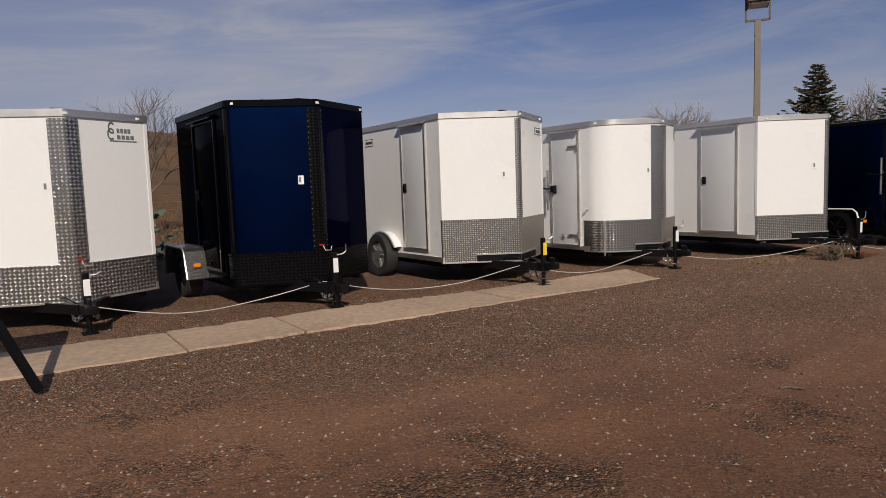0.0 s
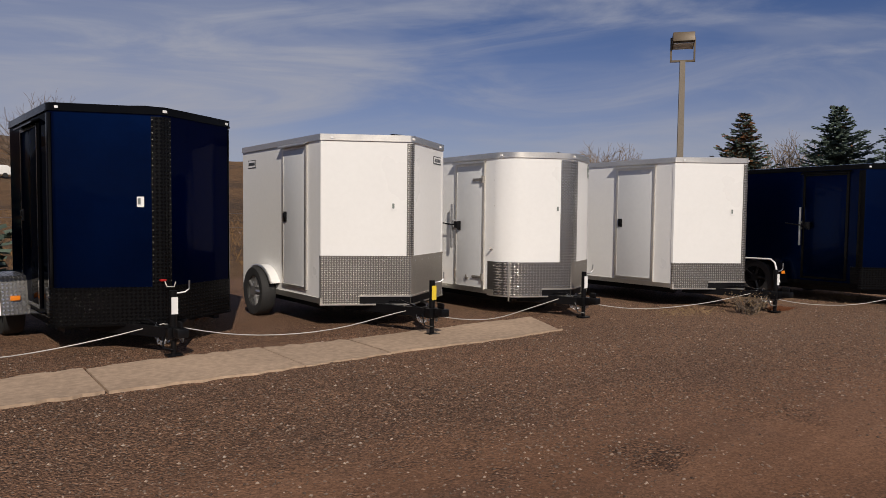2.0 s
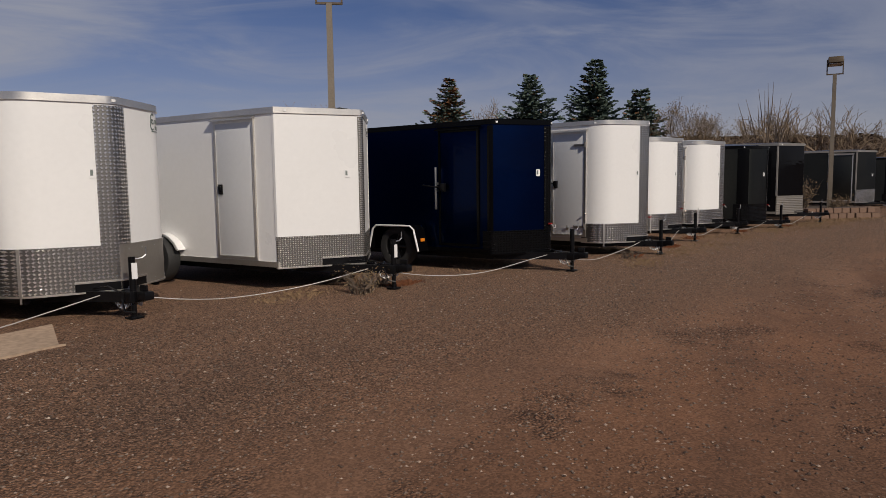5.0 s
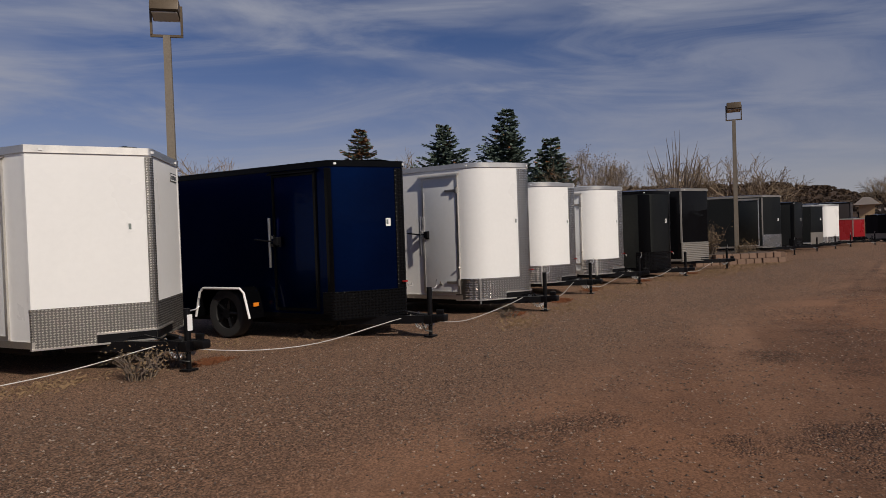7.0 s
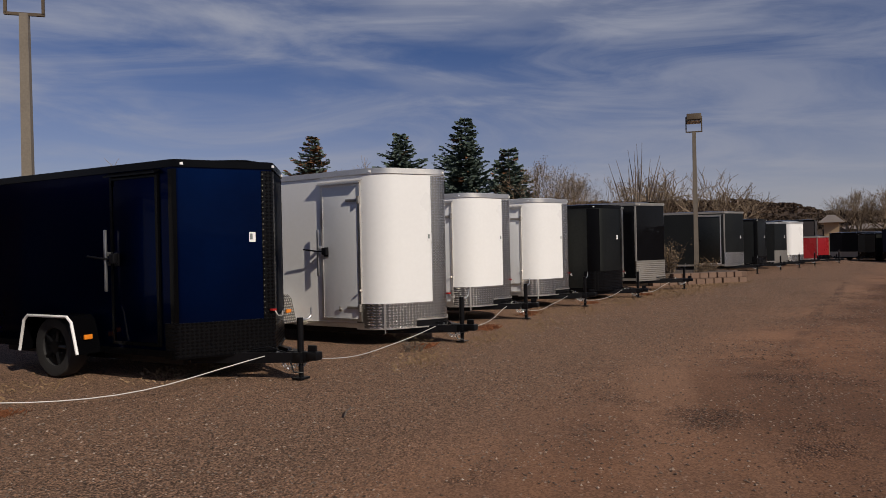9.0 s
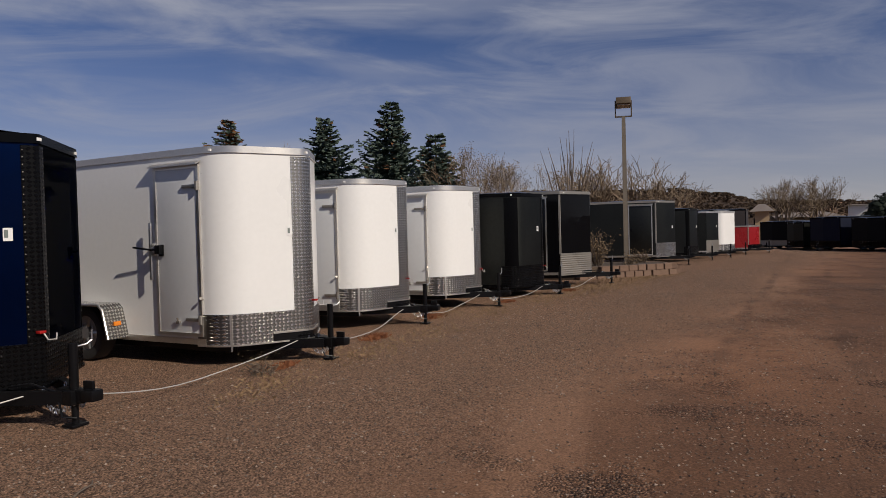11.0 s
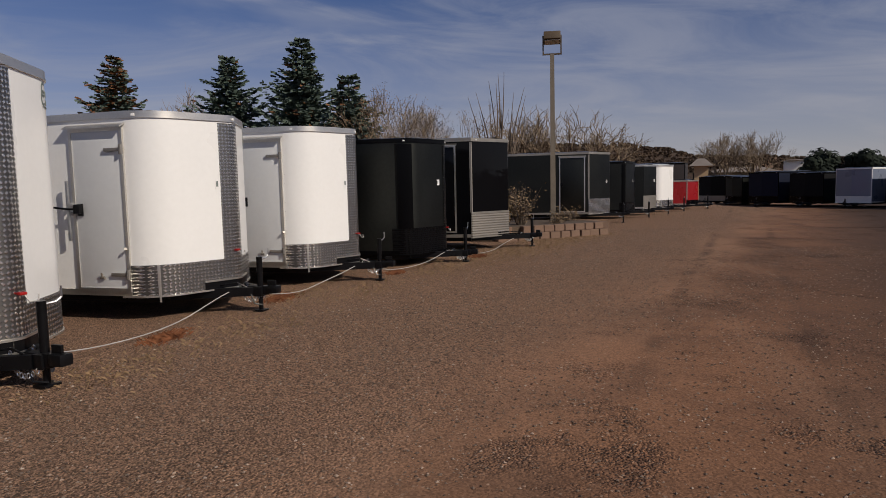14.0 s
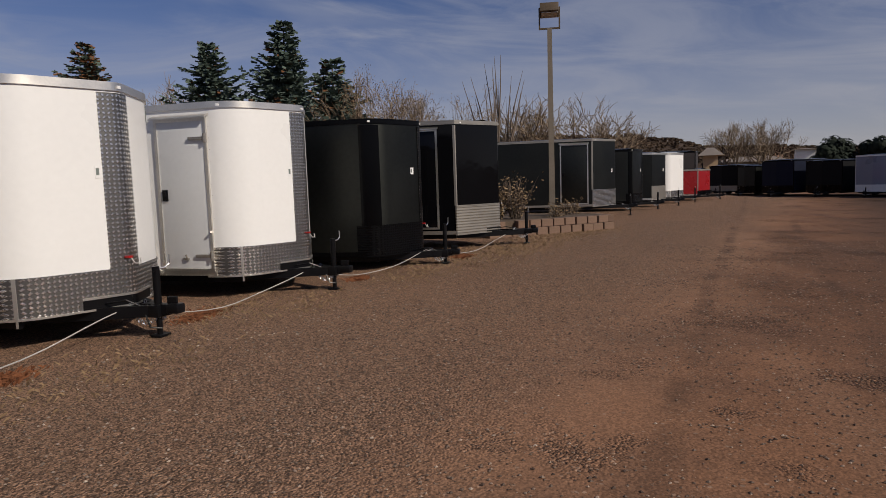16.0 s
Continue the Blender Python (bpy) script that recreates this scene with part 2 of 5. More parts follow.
def ground_mat():
    """Packed brown gravel: wheel tracks, damp stains, fines and embedded stones."""
    m = bpy.data.materials.new("packed_gravel")
    m.use_nodes = True
    n, l = m.node_tree.nodes, m.node_tree.links
    b = n["Principled BSDF"]
    b.inputs["Roughness"].default_value, b.inputs["Specular IOR Level"].default_value = 0.92, 0.25
    co = n.new("ShaderNodeTexCoord")

    def tex(kind, scale, detail=5, rough=0.6, squash=None):
        t = n.new(kind)
        v = co.outputs["Object"]
        if squash:
            mp = n.new("ShaderNodeMapping")
            mp.inputs["Rotation"].default_value = (0, 0, radians(squash[2]))
            mp.inputs["Scale"].default_value = (squash[0], squash[1], 1)
            l.new(v, mp.inputs["Vector"])
            v = mp.outputs[0]
        l.new(v, t.inputs["Vector"])
        t.inputs["Scale"].default_value = scale
        if kind == "ShaderNodeTexNoise":
            t.inputs["Detail"].default_value, t.inputs["Roughness"].default_value = detail, rough
        return t

    def ramp(v, lo, hi, a=0.0, c=1.0):
        r = n.new("ShaderNodeMapRange")
        r.interpolation_type = 'SMOOTHSTEP'
        r.inputs["From Min"].default_value, r.inputs["From Max"].default_value = lo, hi
        r.inputs["To Min"].default_value, r.inputs["To Max"].default_value = a, c
        l.new(v, r.inputs["Value"])
        return r.outputs[0]

    def mix(f, a, c, blend='MIX'):
        x = n.new("ShaderNodeMix")
        x.data_type, x.blend_type = 'RGBA', blend
        for s, v in (("Factor", f), ("A", a), ("B", c)):
            if isinstance(v, tuple):
                x.inputs[s].default_value = v
            elif isinstance(v, float):
                x.inputs[s].default_value = v
            else:
                l.new(v, x.inputs[s])
        return x.outputs["Result"]
    broad = tex("ShaderNodeTexNoise", 0.16, 5).outputs["Fac"]
    mid = tex("ShaderNodeTexNoise", 1.1, 6, 0.65).outputs["Fac"]
    fine = tex("ShaderNodeTexNoise", 22, 5, 0.7).outputs["Fac"]
    grit = tex("ShaderNodeTexNoise", 95, 3, 0.7).outputs["Fac"]
    track = tex("ShaderNodeTexNoise", 0.9, 4, 0.55, (0.09, 1.0, 18)).outputs["Fac"]
    vor = tex("ShaderNodeTexVoronoi", 34)
    vor2 = tex("ShaderNodeTexVoronoi", 62)
    sp = n.new("ShaderNodeSeparateXYZ")
    l.new(co.outputs["Object"], sp.inputs[0])
    edge = n.new("ShaderNodeMath")
    edge.operation = 'MULTIPLY_ADD'
    l.new(sp.outputs[0], edge.inputs[0])
    edge.inputs[1].default_value = 0.33
    l.new(sp.outputs[1], edge.inputs[2])
    patchy = ramp(tex("ShaderNodeTexNoise", 0.75, 6, 0.68).outputs["Fac"], 0.50, 0.66, 0.10, 1.0)
    most = n.new("ShaderNodeMath")
    most.operation = 'MAXIMUM'
    l.new(patchy, most.inputs[0]), l.new(ramp(edge.outputs[0], 3.8, 5.8), most.inputs[1])
    loose = most.outputs[0]

    def times(a, c):
        k = n.new("ShaderNodeMath")
        k.operation = 'MULTIPLY'
        l.new(a, k.inputs[0]), l.new(c, k.inputs[1])
        return k.outputs[0]
    col = mix(ramp(broad, 0.35, 0.65), (0.159, 0.077, 0.041, 1), (0.249, 0.123, 0.067, 1))
    col = mix(ramp(mid, 0.40, 0.72, 0, 0.7), col, (0.127, 0.066, 0.041, 1))
    col = mix(ramp(track, 0.50, 0.66, 0, 0.6), col, (0.270, 0.145, 0.086, 1))
    col = mix(ramp(track, 0.47, 0.32, 0, 0.6), col, (0.111, 0.058, 0.037, 1))
    col = mix(times(ramp(fine, 0.42, 0.75, 0, 0.75), loose), col, (0.080, 0.043, 0.029, 1))
    col = mix(times(ramp(grit, 0.60, 0.80, 0, 0.6), loose), col, (0.339, 0.193, 0.122, 1))
    sep = n.new("ShaderNodeSeparateColor")
    l.new(vor.outputs["Color"], sep.inputs[0])
    stones = n.new("ShaderNodeMath")
    stones.operation = 'MULTIPLY'
    l.new(ramp(sep.outputs[0], 0.92, 0.95), stones.inputs[0])
    l.new(ramp(vor.outputs["Distance"], 0.42, 0.30), stones.inputs[1])
    col = mix(ramp(tex("ShaderNodeTexNoise", 0.42, 4, 0.6).outputs["Fac"], 0.50, 0.68, 0, 0.55), col, (0.101, 0.052, 0.032, 1))
    sep2 = n.new("ShaderNodeSeparateColor")
    l.new(vor2.outputs["Color"], sep2.inputs[0])
    col = mix(times(ramp(sep2.outputs[0], 0.62, 0.70, 0, 0.62), loose), col, (0.053, 0.029, 0.019, 1))
    col = mix(times(ramp(sep2.outputs[1], 0.86, 0.91, 0, 0.55), loose), col, (0.360, 0.217, 0.140, 1))
    col = mix(stones.outputs[0], col, (0.286, 0.183, 0.126, 1))
    edge2 = n.new("ShaderNodeMath")
    edge2.operation = 'MULTIPLY_ADD'
    l.new(sp.outputs[0], edge2.inputs[0])
    edge2.inputs[1].default_value = RUT_SLOPE
    l.new(sp.outputs[1], edge2.inputs[2])
    # paler loose gravel beside the tongues, darker packed drive
    col = mix(times(ramp(edge.outputs[0], 3.0, 6.0), ramp(sp.outputs[0], 6.0, 14.0, 0.28, 0.58)), col, (0.318, 0.198, 0.131, 1))
    col = mix(ramp(edge.outputs[0], 4.4, -1.0, 0, 0.93), col, (0.060, 0.032, 0.020, 1))
    col = mix(ramp(edge.outputs[0], 2.7, -0.2, 0, 0.75), col, (0.034, 0.0185, 0.012, 1))
    # two worn wheel ruts that run up the yard
    bend = n.new("ShaderNodeMath")
    bend.operation = 'MULTIPLY_ADD'
    l.new(broad, bend.inputs[0])
    bend.inputs[1].default_value = 0.5
    l.new(edge2.outputs[0], bend.inputs[2])
    for c0 in RUTS:
        dist = n.new("ShaderNodeMath")
        dist.operation = 'SUBTRACT'
        l.new(bend.outputs[0], dist.inputs[0])
        dist.inputs[1].default_value = c0
        ab = n.new("ShaderNodeMath")
        ab.operation = 'ABSOLUTE'
        l.new(dist.outputs[0], ab.inputs[0])
        fade = n.new("ShaderNodeMath")
        fade.operation = 'MULTIPLY'
        l.new(ramp(ab.outputs[0], 0.15, 0.02, 0, 0.5), fade.inputs[0])
        l.new(times(times(ramp(track, 0.40, 0.60), ramp(mid, 0.42, 0.56, 0.15, 1.0)), ramp(sp.outputs[0], 15.0, 20.0)), fade.inputs[1])
        col = mix(fade.outputs[0], col, (0.040, 0.022, 0.014, 1))
    # dry brown pasture beyond the yard
    wob = n.new("ShaderNodeMath")
    wob.operation = 'MULTIPLY_ADD'
    l.new(mid, wob.inputs[0])
    wob.inputs[1].default_value = 3.0
    l.new(edge.outputs[0], wob.inputs[2])
    field = ramp(wob.outputs[0], 16.5, 18.5)
    fcol = mix(ramp(mid, 0.3, 0.7), (0.135, 0.074, 0.036, 1), (0.20, 0.120, 0.060, 1))
    fcol = mix(ramp(tex("ShaderNodeTexNoise", 0.045, 6, 0.6).outputs["Fac"], 0.48, 0.60, 0, 0.75), fcol, (0.070, 0.048, 0.033, 1))
    # dark brown scrub cover on the far rise
    fcol = mix(ramp(sp.outputs[0], 80.0, 150.0, 0, 0.85), fcol, (0.050, 0.034, 0.025, 1))
    col = mix(field, col, fcol)
    # every grain has its own shade, stronger where the gravel lies loose
    grains = tex("ShaderNodeTexVoronoi", 88)
    sep3 = n.new("ShaderNodeSeparateColor")
    l.new(grains.outputs["Color"], sep3.inputs[0])
    strong = n.new("ShaderNodeMapRange")
    strong.inputs["To Min"].default_value, strong.inputs["To Max"].default_value = 0.30, 0.85
    l.new(loose, strong.inputs["Value"])
    col = mix(strong.outputs[0], col, mix(1.0, col, ramp(sep3.outputs[0], 0.0, 1.0, 0.28, 1.62), 'MULTIPLY'))
    l.new(col, b.inputs["Base Color"])
    hsum = n.new("ShaderNodeMath")
    hsum.operation = 'MULTIPLY_ADD'
    l.new(vor2.outputs["Distance"], hsum.inputs[0])
    hsum.inputs[1].default_value = -0.8
    l.new(fine, hsum.inputs[2])
    bp = n.new("ShaderNodeBump")
    bp.inputs["Strength"].default_value, bp.inputs["Distance"].default_value = 1.0, 0.028
    l.new(times(hsum.outputs[0], loose), bp.inputs["Height"]), l.new(bp.outputs[0], b.inputs["Normal"])
    return m


def pebble_mat(name, dark, pale):
    """Loose stones, each of its own shade."""
    m = mat(name, (0.5, 0.5, 0.5), 0.88, 0, 0.3, 30)
    n, l = m.node_tree.nodes, m.node_tree.links
    b = n["Principled BSDF"]
    g = n.new("ShaderNodeNewGeometry")
    r = n.new("ShaderNodeValToRGB")
    r.color_ramp.elements[0].color, r.color_ramp.elements[1].color = (*dark, 1), (*pale, 1)
    mid = r.color_ramp.elements.new(0.72)
    mid.color = (*[d * 0.62 + p * 0.38 for d, p in zip(dark, pale)], 1)
    l.new(g.outputs["Random Per Island"], r.inputs[0]), l.new(r.outputs[0], b.inputs["Base Color"])
    return m


M["ground"] = ground_mat()
M["stone"] = pebble_mat("pebble", (0.060, 0.036, 0.025), (0.42, 0.31, 0.235))
M["stonepale"] = pebble_mat("row_pebble", (0.090, 0.058, 0.042), (0.50, 0.40, 0.32))


# ---- mesh helpers ----
def link_mesh(name, me, material, parent=None, smooth=None):
    me.materials.append(material)
    if smooth is not None:
        me.polygons.foreach_set("use_smooth", [True] * len(me.polygons))
        me.set_sharp_from_angle(angle=radians(smooth))
    ob = new(name, me)
    if parent is not None:
        ob.parent = parent
    return ob


def part(name, bm, material, parent=None, label="", smooth=35):
    bmesh.ops.recalc_face_normals(bm, faces=bm.faces)
    me = bpy.data.meshes.new(name)
    bm.to_mesh(me)
    bm.free()
    ob = link_mesh(name, me, material, parent, smooth)
    if label:
        ob["label"] = label
    return ob


def thing(name, at, label, category, group="", rz=0.0):
    e = new(name)
    e.empty_display_size = 0.2
    e.matrix_world = pose(*at, 0, 0, rz)
    return tagged(e, label, category, group)


def box(bm, x0, x1, y0, y1, z0, z1, bevel=0.0):
    vs = [bm.verts.new((x, y, z)) for x in (x0, x1) for y in (y0, y1) for z in (z0, z1)]
    fs = [bm.faces.new([vs[i] for i in q]) for q in ((0, 1, 3, 2), (4, 6, 7, 5), (0, 4, 5, 1), (2, 3, 7, 6), (0, 2, 6, 4), (1, 5, 7, 3))]
    if bevel:
        es = {e for f in fs for e in f.edges}
        bmesh.ops.bevel(bm, geom=list(es), offset=bevel, segments=2, affect='EDGES', profile=0.6)
    return bm


def prism(bm, pts, z0, z1, taper=None):
    lo = [bm.verts.new((x, y, z0)) for x, y in pts]
    hi = [bm.verts.new((x, y, z1)) for x, y in (taper or pts)]
    n = len(pts)
    for i in range(n):
        bm.faces.new((lo[i], lo[(i + 1) % n], hi[(i + 1) % n], hi[i]))
    bm.faces.new(hi), bm.faces.new(lo[::-1])
    return bm


def tube(bm, path, r, seg=8, cap=True):
    """A round bar along the path; r may be one radius or one for each point."""
    path = [Vector(p) for p in path]
    rs = [r] * len(path) if isinstance(r, (int, float)) else r
    rings = []
    for i, p in enumerate(path):
        d = (path[min(i + 1, len(path) - 1)] - path[max(i - 1, 0)]).normalized()
        a = d.orthogonal().normalized() if abs(d.z) < 0.99 else Vector((1, 0, 0))
        if abs(d.z) < 0.99:
            a = d.cross(Vector((0, 0, 1))).normalized()
        c = d.cross(a)
        rings.append([bm.verts.new(p + rs[i] * (a * math.cos(k * math.tau / seg) + c * math.sin(k * math.tau / seg))) for k in range(seg)])
    for q, w in zip(rings, rings[1:]):
        for k in range(seg):
            bm.faces.new((q[k], q[(k + 1) % seg], w[(k + 1) % seg], w[k]))
    if cap:
        bm.faces.new(rings[0][::-1]), bm.faces.new(rings[-1])
    return bm


def fillet(a, p, b, r, n=7):
    """Round the corner p between a and b in plan."""
    a, p, b = Vector(a), Vector(p), Vector(b)
    u, v = (a - p).normalized(), (b - p).normalized()
    half = u.angle(v) / 2
    t = r / math.tan(half)
    s, e = p + u * t, p + v * t
    c = p + (u + v).normalized() * (r / math.sin(half))
    a0, a1 = math.atan2(*(s - c).yx), math.atan2(*(e - c).yx)
    while a1 - a0 > math.pi:
        a1 -= math.tau
    while a1 - a0 < -math.pi:
        a1 += math.tau
    return [(c.x + r * math.cos(a0 + (a1 - a0) * i / n), c.y + r * math.sin(a0 + (a1 - a0) * i / n)) for i in range(n + 1)]


def offset_line(pts, d):
    out = []
    for i, p in enumerate(pts):
        p = Vector(p)
        ns = []
        if i > 0:
            t = (p - Vector(pts[i - 1])).normalized()
            ns.append(Vector((t.y, -t.x)))
        if i < len(pts) - 1:
            t = (Vector(pts[i + 1]) - p).normalized()
            ns.append(Vector((t.y, -t.x)))
        m = sum(ns, Vector((0, 0))).normalized()
        out.append(tuple(p + m * (d / max(0.5, m.dot(ns[0])))))
    return out


def strip(bm, pts, z0, z1, inner, outer):
    """A band of sheet that follows a line in plan, between two offsets outward."""
    a, b = offset_line(pts, inner), offset_line(pts, outer)
    va = [[bm.verts.new((*p, z)) for z in (z0, z1)] for p in a]
    vb = [[bm.verts.new((*p, z)) for z in (z0, z1)] for p in b]
    for i in range(len(pts) - 1):
        bm.faces.new((vb[i][0], vb[i + 1][0], vb[i + 1][1], vb[i][1]))
        bm.faces.new((va[i][0], va[i][1], va[i + 1][1], va[i + 1][0]))
        bm.faces.new((va[i][1], vb[i][1], vb[i + 1][1], va[i + 1][1]))
        bm.faces.new((va[i][0], va[i + 1][0], vb[i + 1][0], vb[i][0]))
    for i in (0, -1):
        bm.faces.new((va[i][0], vb[i][0], vb[i][1], va[i][1]))
    return bm


def along(pts, s0, s1):
    """The stretch of a line in plan between two lengths along it."""
    out, s = [], 0.0
    for p, q in zip(pts, pts[1:]):
        p, q = Vector(p), Vector(q)
        d = (q - p).length
        if s + d > s0 and s < s1 and d > 1e-6:
            a, b = max(s0 - s, 0) / d, min(s1 - s, d) / d
            if not out:
                out.append(tuple(p.lerp(q, a)))
            out.append(tuple(p.lerp(q, b)))
        s += d
    return out


def length_to(pts, k):
    return sum((Vector(pts[i + 1]) - Vector(pts[i])).length for i in range(k))


# ---- ground ----
def smooth01(v, a, b):
    t = min(max((v - a) / (b - a), 0.0), 1.0)
    return t * t * (3 - 2 * t)


RIDGE = ((-180, 1.4), (-60, 1.4), (-22, 1.45), (-15, 1.9), (-11, 2.0), (-8, 2.75), (-4, 3.1), (3, 3.2), (25, 3.3), (50, 3.6), (72, 4.0), (82, 4.8), (92, 5.4), (120, 4.2), (180, 1.4))


def ridge_angle(az):
    for (a, e), (b, f) in zip(RIDGE, RIDGE[1:]):
        if a <= az <= b:
            t = (az - a) / (b - a)
            return e + (f - e) * t * t * (3 - 2 * t)
    return 1.4


def height(x, y):
    """Flat yard, then a rise to the ridge round the valley."""
    dx, dy = x - 14.0, y
    r, az = math.hypot(dx, dy), math.degrees(math.atan2(dy, dx))
    near = smooth01(az, 25, 60) * (1 - smooth01(az, 125, 160))
    full = 260.0 + (60 * noise.noise((math.cos(radians(az)) * 5, math.sin(radians(az)) * 5, 3)))
    h = (math.tan(radians(ridge_angle(az))) * full + 1.3) * smooth01(r, 75 - 50 * near, full) ** (1.35 - 0.35 * near)
    bumps = 0.5 * noise.noise((x * 0.03, y * 0.03, 0)) + 2.2 * noise.noise((x * 0.008, y * 0.008, 5)) + 0.9 * noise.noise((x * 0.05, y * 0.05, 9))
    return h + bumps * smooth01(r, 80, 240) + 0.012 * noise.noise((x * 0.7, y * 0.7, 1)) * (1 - smooth01(r, 20, 60)) - 0.006 - 0.23 * smooth01(-y, 9.5, 12.5) * smooth01(x, 40, 48)


def build_ground():
    rings = [0.0]
    while rings[-1] < 4200:
        r = rings[-1]
        rings.append(r + (0.5 if r < 22 else 0.5 + (r - 22) * 0.055))
    seg = 220
    vs, fs = [(14.0, 0.0, height(14.0, 0.0))], []
    for r in rings[1:]:
        for k in range(seg):
            a = math.tau * k / seg
            x, y = 14 + r * math.cos(a), r * math.sin(a)
            vs.append((x, y, height(x, y)))
    for k in range(seg):
        fs.append((0, 1 + k, 1 + (k + 1) % seg))
    for i in range(len(rings) - 2):
        o, p = 1 + i * seg, 1 + (i + 1) * seg
        for k in range(seg):
            fs.append((o + k, p + k, p + (k + 1) % seg, o + (k + 1) % seg))
    me = bpy.data.meshes.new("ground")
    me.from_pydata(vs, [], fs)
    tagged(link_mesh("ground", me, M["ground"], None, 60), "packed brown gravel yard running out to dry pasture and hills", "ground", kind="structure")


build_ground()


# ---- cargo trailers ----
def wheel(parent, x, y, r, rim_mat):
    bm = bmesh.new()
    prof = [(0.62, 0.085), (0.80, 0.10), (0.95, 0.095), (1.0, 0.07), (1.0, -0.07), (0.95, -0.095), (0.80, -0.10), (0.62, -0.085)]
    seg = 28
    rings = [[bm.verts.new((x + w, y + r * q * math.cos(math.tau * k / seg), r + r * q * math.sin(math.tau * k / seg))) for q, w in prof] for k in range(seg)]
    for k in range(seg):
        for i in range(len(prof)):
            j = (i + 1) % len(prof)
            bm.faces.new((rings[k][i], rings[(k + 1) % seg][i], rings[(k + 1) % seg][j], rings[k][j]))
    w = part("wheel", bm, M["tyre"], parent)
    bm = bmesh.new()
    for rr, x0, x1 in ((0.63, -0.06, -0.035), (0.22, -0.085, -0.03)):
        for side in (x0, x1):
            ring = [bm.verts.new((x + side, y + r * rr * math.cos(math.tau * k / 24), r + r * rr * math.sin(math.tau * k / 24))) for k in range(24)]
            bm.faces.new(ring)
    for k in range(5):
        a = math.tau * k / 5
        tube(bm, [(x - 0.075, y + 0.11 * math.cos(a), r + 0.11 * math.sin(a)), (x - 0.03, y + 0.11 * math.cos(a), r + 0.11 * math.sin(a))], 0.012, 6)
    for k in range(5):
        a = math.tau * (k + 0.5) / 5
        tube(bm, [(x - 0.066, y + 0.06 * math.cos(a), r + 0.06 * math.sin(a)), (x - 0.066, y + 0.6 * r * math.cos(a), r + 0.6 * r * math.sin(a))], 0.022, 5)
    part("rim", bm, rim_mat, w, "spoked wheel rim")


def fender(parent, side, w, y, mat_top, bright):
    """A squared fender over one wheel: sloped tread plate faces, flat top, a rolled edge."""
    xi, xo = side * w / 2, side * (w / 2 + (0.13 if mat_top == M['white'] else 0.27))
    rounded = mat_top == M["white"]
    line = [(y - 0.46 * math.cos(k * math.pi / 12), 0.24 + 0.42 * math.sin(k * math.pi / 12)) for k in range(2, 11)] if rounded else [(y - 0.50, 0.27), (y - 0.41, 0.60), (y - 0.34, 0.655), (y + 0.34, 0.655), (y + 0.41, 0.60), (y + 0.50, 0.27)]
    bm = bmesh.new()
    rings = [[bm.verts.new((xx, yy, zz + t)) for xx, t in ((xi, 0), (xo, 0), (xo, 0.012), (xi, 0.012))] for yy, zz in line]
    for p, q in zip(rings, rings[1:]):
        for k in range(4):
            bm.faces.new((p[k], p[(k + 1) % 4], q[(k + 1) % 4], q[k]))
    bm.faces.new(rings[0]), bm.faces.new(rings[-1][::-1])
    f = part("fender", bm, mat_top, parent)
    bm = bmesh.new()
    tube(bm, [(xo, yy, zz + 0.006) for yy, zz in line], 0.016, 8)
    part("fender_edge", bm, bright, f, "bright rolled fender edge")
    if rounded:
        return
    bm = bmesh.new()
    ym = y - 0.472
    box(bm, (xi + xo) / 2 - 0.045, (xi + xo) / 2 + 0.045, ym - 0.022, ym, 0.42, 0.47, 0.006)
    part("marker_light", bm, M["amber"], f, "amber marker light")


